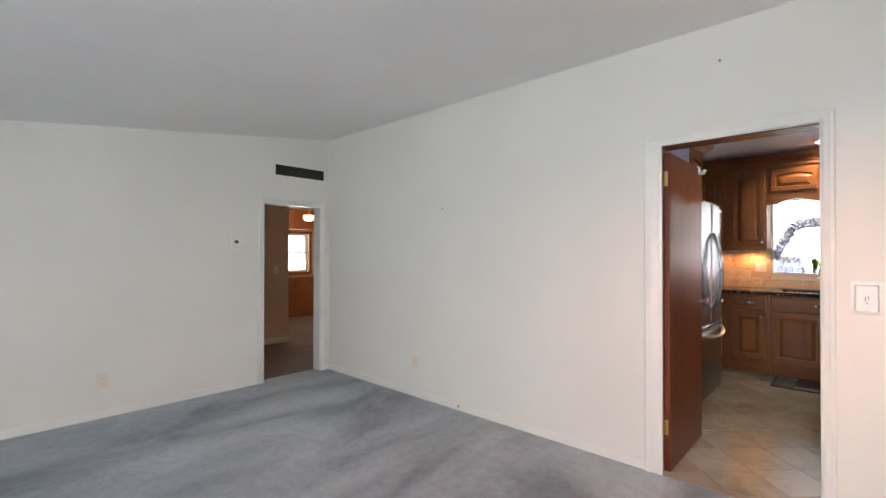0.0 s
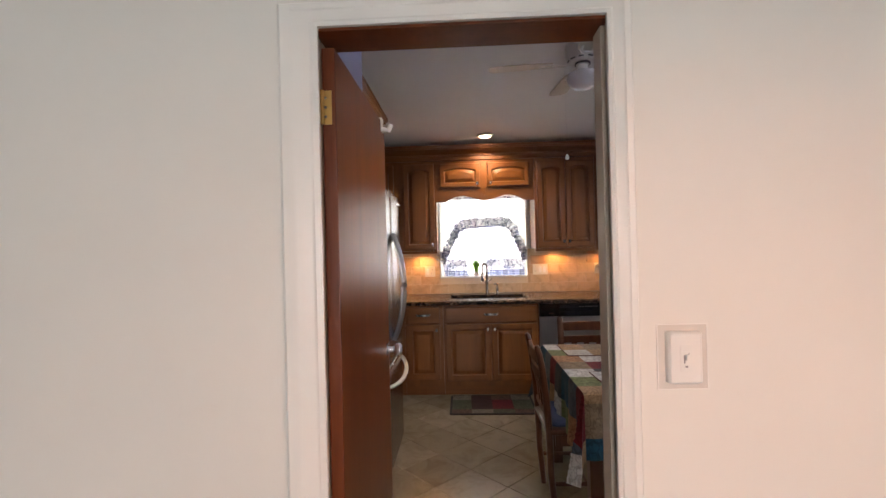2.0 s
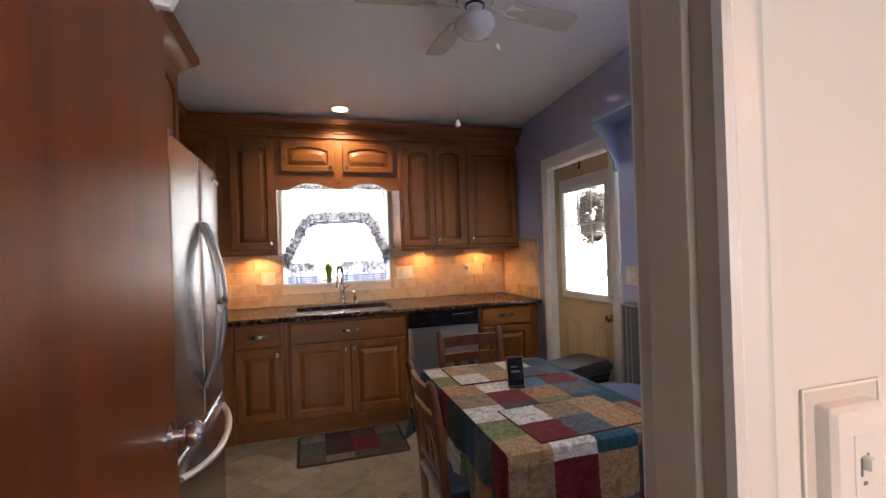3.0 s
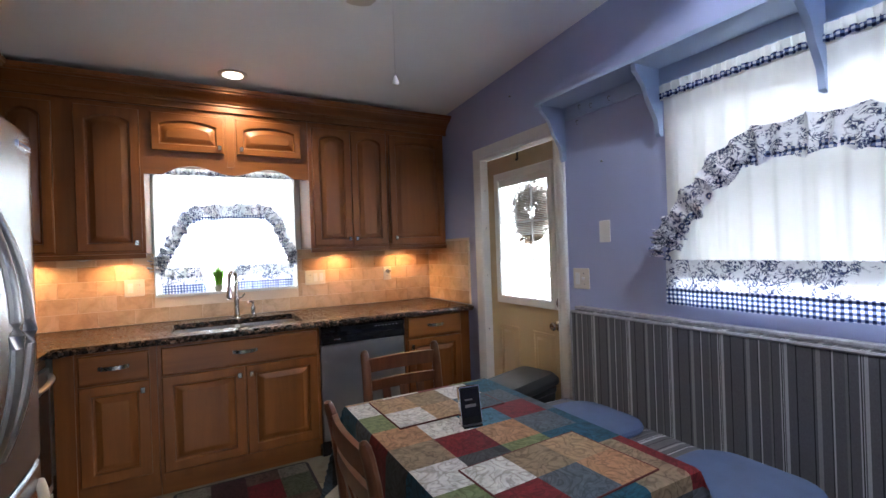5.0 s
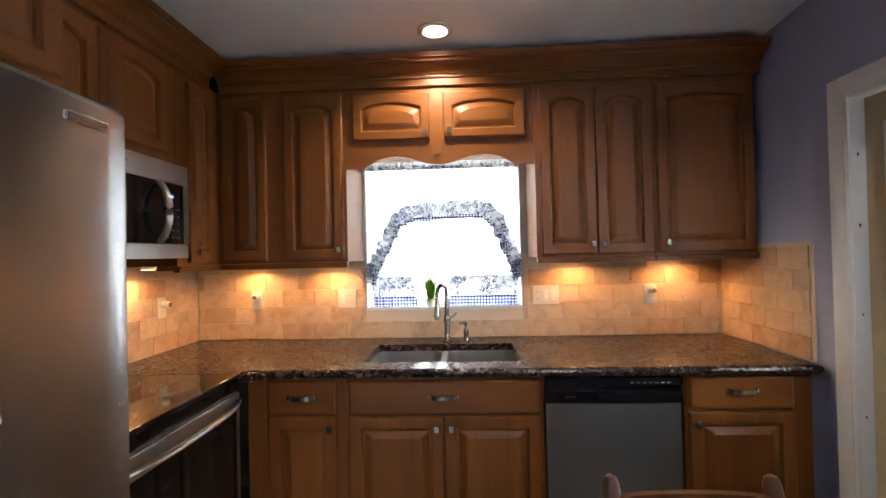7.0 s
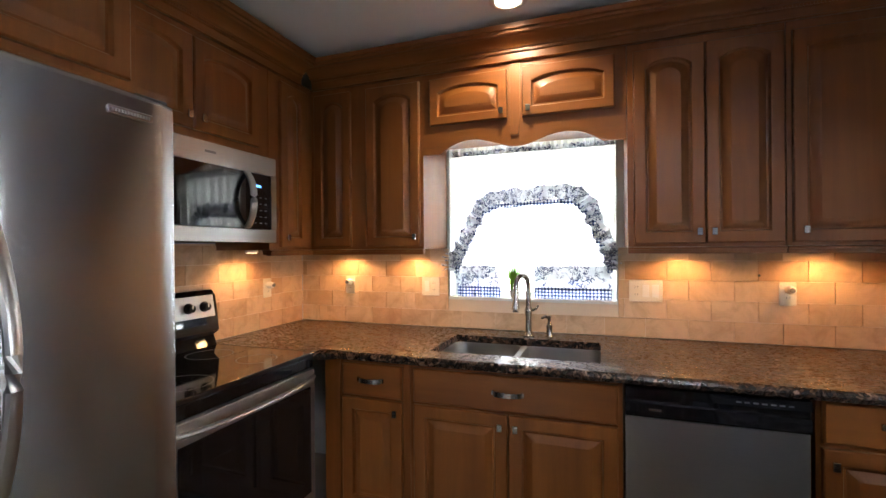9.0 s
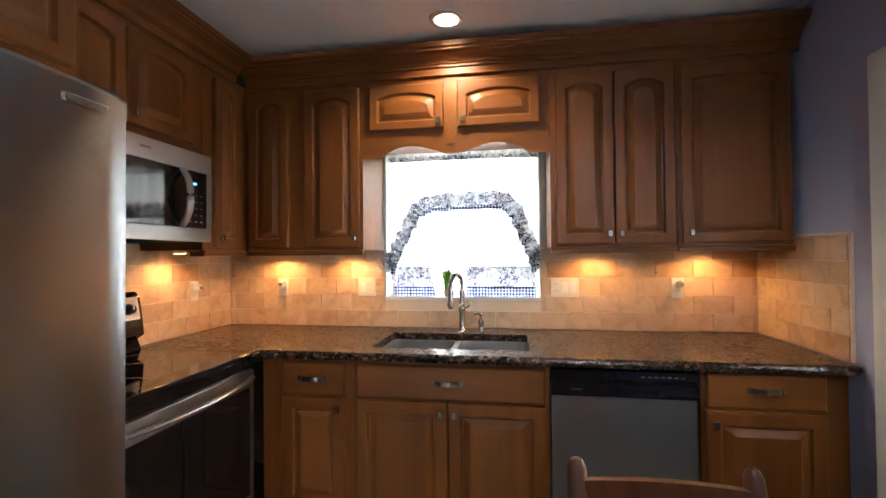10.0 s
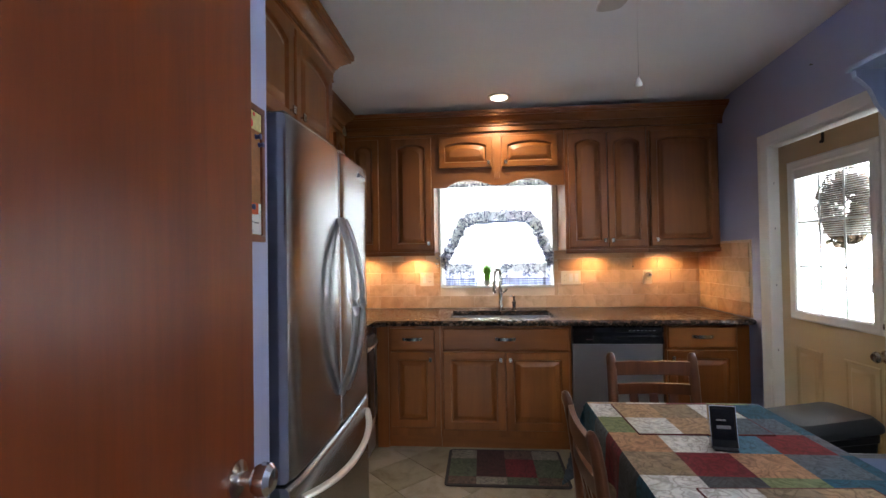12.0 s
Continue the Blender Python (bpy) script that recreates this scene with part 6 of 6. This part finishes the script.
plate("switch_plate", pose(XE, 6.034, 1.166, rz=-90), 0.118, 0.115, "rt", M_ALMOND, "almond double switch plate on the blue wall", "switch")
lsw = thing("light_switch", pose(0.29, YL, 1.12), "white toggle switch with a clear oversize backing plate", "switch")
part("backing", boxes((-0.062, 0.062, -0.0022, -0.0004, -0.082, 0.082), bevel=0.0008), plain("clear_backing", (0.66, 0.63, 0.58), 0.15, vary=0.03, relief=0), lsw, "clear plastic backing plate")
part("backing_rim", boxes((-0.062, 0.062, -0.004, -0.0022, 0.079, 0.082), (-0.062, 0.062, -0.004, -0.0022, -0.082, -0.079), (-0.062, -0.059, -0.004, -0.0022, -0.079, 0.079), (0.059, 0.062, -0.004, -0.0022, -0.079, 0.079)), M_WHITEP, lsw)
bm = bmesh.new()
loft(bm, [[(x, y, z) for x, z in rounded(-0.042 + d, 0.042 - d, -0.064 + d, 0.064 - d, 0.005, 3)] for d, y in ((0, -0.0022), (0.001, -0.016), (0.006, -0.022))])
part("cover", bm, M_WHITEP, lsw)
part("inset", boxes((-0.014, 0.014, -0.0232, -0.0218, -0.033, 0.033), bevel=0.0005), M_TRIM, lsw)
part("slots", boxes((-0.0065, -0.0035, -0.0236, -0.023, -0.012, 0.008), (0.0035, 0.0065, -0.0236, -0.023, -0.004, 0.012), (-0.003, 0.003, -0.0236, -0.023, -0.022, -0.018)), M_PRINTBAR, lsw)
part("toggle", boxes((-0.004, 0.004, -0.032, -0.022, -0.004, 0.010), bevel=0.001), M_WHITEP, lsw)
th = thing("thermostat", pose(XL, 3.012, 1.436, rz=90), "small white wall thermostat with a dark dial", "thermostat")
part("case", boxes((-0.06, 0.06, -0.006, 0.0, -0.045, 0.045), (-0.028, 0.028, -0.024, -0.006, -0.04, 0.04), bevel=0.003), M_WHITEP, th)
part("window", boxes((-0.018, 0.018, -0.0255, -0.0238, -0.018, 0.012)), M_VENT, th)
plate("switch_plate", pose(-6.0, 4.33, 1.08, rz=90), 0.075, 0.12, "t", M_ALMOND, "almond switch plate in the hall", "switch")

vent = thing("air_vent", pose(XL, 3.70, 2.20, rz=90), "dark louvred air vent with a white rim above the doorway", "vent")
part("backing", boxes((-0.29, 0.29, -0.002, -0.0004, -0.055, 0.055)), M_DARKGAP, vent)
part("frame", boxes((-0.30, 0.30, -0.012, -0.0005, 0.055, 0.066), (-0.30, 0.30, -0.012, -0.0005, -0.066, -0.055), (-0.30, -0.288, -0.012, -0.0005, -0.055, 0.055), (0.288, 0.30, -0.012, -0.0005, -0.055, 0.055), bevel=0.002), M_TRIM, vent, "white painted rim")
part("mullion", boxes((-0.004, 0.004, -0.013, -0.002, -0.055, 0.055)), M_VENT, vent)
for i in range(9):
    z = -0.048 + i * 0.012
    part("slat", loft(bmesh.new(), [[(x, -0.003, z + 0.004), (x, -0.011, z - 0.003), (x, -0.011, z - 0.0015), (x, -0.003, z + 0.0055)] for x in (-0.287, 0.287)]), M_VENT, vent)

# nails and wall marks
for name, x, y, z, ax in (("nail", -2.41, YL, 1.72, "y"), ("nail", -0.30, YL, 2.405, "y"), ("nail", 0.579, YL, 2.19, "y")):
    nl = thing(name, pose(x, y, z), "small dark nail in the cream wall", "nail", "wall nails")
    part("shank", lathe(bmesh.new(), [(0.004, 0.0), (0.004, -0.008), (0.007, -0.009), (0.007, -0.011)], n=8, axis="y"), M_PRINTBAR, nl)
for y, z in ((5.857, 1.787), (6.615, 2.363)):
    nl = thing("nail", pose(XE, y, z, rz=-90), "small dark nail in the blue wall", "nail", "wall nails")
    part("shank", lathe(bmesh.new(), [(0.003, 0.0), (0.003, -0.01), (0.006, -0.011), (0.006, -0.013)], n=8, axis="y"), M_PRINTBAR, nl)
cbl = thing("cable_stub", pose(-2.206, YL - 0.016, 0.045), "short cable stub at the baseboard", "cable")
part("stub", tube(bmesh.new(), [(0, 0.0, 0), (0, -0.012, 0.0), (0, -0.02, -0.012)], 0.008, 8), M_BRASS, cbl)

# ---- bulletin board ----
bb = thing("bulletin_board", pose(-0.76, 4.695, 1.587, rz=90), "cork bulletin board with cards pinned to it", "bulletin board")
part("cork", boxes((-0.52, 0.532, -0.012, -0.001, -0.164, 0.164)), M_CORK, bb)
part("frame", boxes((-0.54, 0.55, -0.018, -0.0005, 0.164, 0.182), (-0.54, 0.55, -0.018, -0.0005, -0.182, -0.164), (0.532, 0.55, -0.018, -0.0005, -0.164, 0.164), (-0.54, -0.52, -0.018, -0.0005, -0.164, 0.164), bevel=0.002), M_DOORWOOD, bb, "brown wooden frame")
cd1 = thing("pinned_card", pose(-0.7472, 5.167, 1.464, rz=90), "white card with an orange-red heading on the board", "card")
part("card", boxes((-0.056, 0.055, -0.003, -0.001, -0.039, 0.043)), M_PAPER, cd1)
part("heading", prism(bmesh.new(), [(-0.056, 0.018), (-0.01, 0.012), (0.040, 0.014), (0.040, 0.043), (-0.056, 0.043)], "y", -0.0036, -0.003), M_RED, cd1)
part("text_lines", boxes(*[(-0.045 + 0.01 * (i % 2), 0.005 + 0.008 * (i % 2), -0.0035, -0.003, 0.004 - 0.012 * i, 0.0065 - 0.012 * i) for i in range(4)], (0.016, 0.042, -0.0035, -0.003, -0.010, -0.007)), M_PRINTBAR, cd1)
cd2 = thing("pinned_card", pose(-0.7472, 5.193, 1.726, rz=90), "yellow-green card with red flowers pinned to the board", "card")
part("card", boxes((-0.044, 0.044, -0.003, -0.001, -0.024, 0.024)), M_YELLOW, cd2)
for fx, fz, fr_ in ((-0.028, 0.012, 0.009), (-0.004, 0.016, 0.006), (-0.020, -0.010, 0.011)):
    part("flower", lathe(bmesh.new(), [(fr_, -0.0031), (fr_ * 0.8, -0.0038), (0.0005, -0.004)], (fx, 0, fz), 12, "y"), M_REDPIN, cd2)
for py_, pz_, mat_, lab_ in ((5.113, 1.712, M_REDPIN, "red"), (5.098, 1.716, M_BLACK, "black"), (5.205, 1.686, M_BLUEPIN, "blue"), (5.221, 1.668, M_BLUEPIN, "blue"), (5.160, 1.494, M_BLUEPIN, "blue")):
    pn_ = thing("push_pin", pose(-0.748 + (0.0042 if pz_ < 1.6 else 0), py_, pz_, rz=90), lab_ + " push pin in the cork board", "push pin", "push pins")
    part("head", lathe(bmesh.new(), [(0.007, 0.0), (0.005, -0.006), (0.008, -0.014), (0.0005, -0.016)], n=12, axis="y"), mat_, pn_)

# ---- plant on the sill ----
pl = thing("potted_plant", pose(-0.105, YN + 0.018, 1.102), "small green grassy plant in a pale pot on the sill", "plant")
part("pot", lathe(bmesh.new(), [(0.020, 0.0), (0.027, 0.045), (0.029, 0.05), (0.025, 0.05), (0.022, 0.04)], n=18), M_POT, pl)
bm = bmesh.new()
rnd = random.Random(8)
for i in range(90):
    a, lean, ln = rnd.uniform(0, 6.28), rnd.uniform(0.012, 0.060), rnd.uniform(0.03, 0.15)
    s = Vector((rnd.gauss(0, 0.008), rnd.gauss(0, 0.008), 0.04))
    tip = s + Vector((lean * math.cos(a), 0.6 * lean * math.sin(a), ln))
    mid = (s + tip) / 2 + Vector((-lean * 0.3 * math.cos(a), 0, ln * 0.12))
    tube(bm, [s, mid, tip], [0.005, 0.010, 0.001], 4, 0.3)
part("leaves", bm, M_LEAF, pl)

# ---- wall tiles ----
def tile_mesh(name, w, h, t=0.0065):
    bm = bmesh.new()
    loft(bm, [[(0 + d, y, 0 + d), (w - d, y, 0 + d), (w - d, y, h - d), (0 + d, y, h - d)] for d, y in ((0, 0), (0, -t + 0.0006), (0.0008, -t))], cap_start=False)
    bmesh.ops.recalc_face_normals(bm, faces=bm.faces[:])
    me = bpy.data.meshes.new(name)
    bm.to_mesh(me)
    bm.free()
    return me


TW, TH, GAP = 0.203, 0.1015, 0.0022
TILES = {}


def tiles(parent, m, length, z0, z1, holes, material, shift=0.0, flip=False):
    row, z = 0, z0
    while z < z1 - 0.012:
        h = min(TH, z1 - z) - GAP
        x = -shift - (TW / 2 if row % 2 else 0)
        while x < length:
            a, b = max(x, 0), min(x + TW - GAP, length)
            spans = [(a, b)]
            for hx0, hx1, hz0, hz1 in holes:
                if z < hz1 - 0.005 and z + h > hz0 + 0.005:
                    nxt = []
                    for p, q in spans:
                        if q <= hx0 or p >= hx1:
                            nxt.append((p, q))
                        else:
                            nxt += [(p, hx0), (hx1, q)]
                    spans = nxt
            for p, q in spans:
                if q - p > 0.012:
                    key = (round(q - p, 3), round(h, 3))
                    if key not in TILES:
                        TILES[key] = tile_mesh("tile", *key)
                        TILES[key].materials.append(material)
                    ob = new("tile", TILES[key])
                    ob.parent = parent
                    ob.matrix_basis = m @ pose(p, 0, z)
            x += TW
        z += TH
        row += 1


bs1 = structure("backsplash_north", boxes((XW + 0.003, XE - 0.002, YN - 0.005, YN - 0.0005, 0.915, 1.09), (XW + 0.003, -0.503, YN - 0.005, YN - 0.0005, 1.09, 1.394), (0.465, XE - 0.002, YN - 0.005, YN - 0.0005, 1.09, 1.394)), M_GROUT, "beige travertine subway tiles behind the worktop")
tiles(bs1, pose(XW + 0.012, YN - 0.005, 0), XE - XW - 0.024, 0.917, 1.394, [(-0.503 - XW - 0.012, 0.465 - XW - 0.012, 1.088, 2.0)], M_TILE, 0.07)
bs2 = structure("backsplash_west", boxes((XW + 0.0005, XW + 0.005, 6.30, YN - 0.013, 0.905, 1.43)), M_GROUT, "beige travertine subway tiles behind the range")
tiles(bs2, pose(XW + 0.005, 6.30, 0, rz=90), YN - 0.014 - 6.30, 0.917, 1.43, [], M_TILE, 0.03)
bs3 = structure("backsplash_east", boxes((XE - 0.005, XE - 0.0005, 7.205, YN - 0.013, 0.915, 1.435)), M_GROUT, "beige travertine subway tiles on the side wall")
tiles(bs3, pose(XE - 0.005, YN - 0.014, 0, rz=-90), YN - 0.014 - 7.215, 0.917, 1.427, [], M_TILE, 0.13)
structure("trim_backsplash", boxes((XE - 0.012, XE - 0.0006, 7.20, YN - 0.36, 1.4285, 1.440), (XE - 0.012, XE - 0.0006, 7.200, 7.212, 0.916, 1.428), bevel=0.002), M_GROUT, "thin beige edging of the tiles")
spot = thing("wall_anchor", pose(1.108, YN - 0.0125, 1.25), "small dark plug in the tiled wall", "wall plug")
part("cap", lathe(bmesh.new(), [(0.006, 0.0), (0.006, -0.002), (0.0005, -0.003)], n=12, axis="y"), M_VENT, spot)

# ---- floor tiles, laid on the diagonal ----
S = 0.305
bm = bmesh.new()
hs = (S - 0.003) / 2
loft(bm, [[(-hs + d, -hs + d, z), (hs - d, -hs + d, z), (hs - d, hs - d, z), (-hs + d, hs - d, z)] for d, z in ((0, -0.005), (0, -0.0012), (0.002, 0.0))], cap_start=False)
bmesh.ops.recalc_face_normals(bm, faces=bm.faces[:])
FT = bpy.data.meshes.new("floor_tile")
bm.to_mesh(FT)
bm.free()
FT.materials.append(M_FTILE)
for i in range(-14, 15):
    for j in range(-14, 15):
        px, py = 0.2 + (i - j) * S * 0.7071, 6.0 + (i + j) * S * 0.7071
        if -0.95 < px < 1.75 and 4.26 < py < 7.5:
            ob = new("floor_tile", FT)
            ob.parent = sub
            ob.matrix_basis = pose(px, py, 0, rz=45)
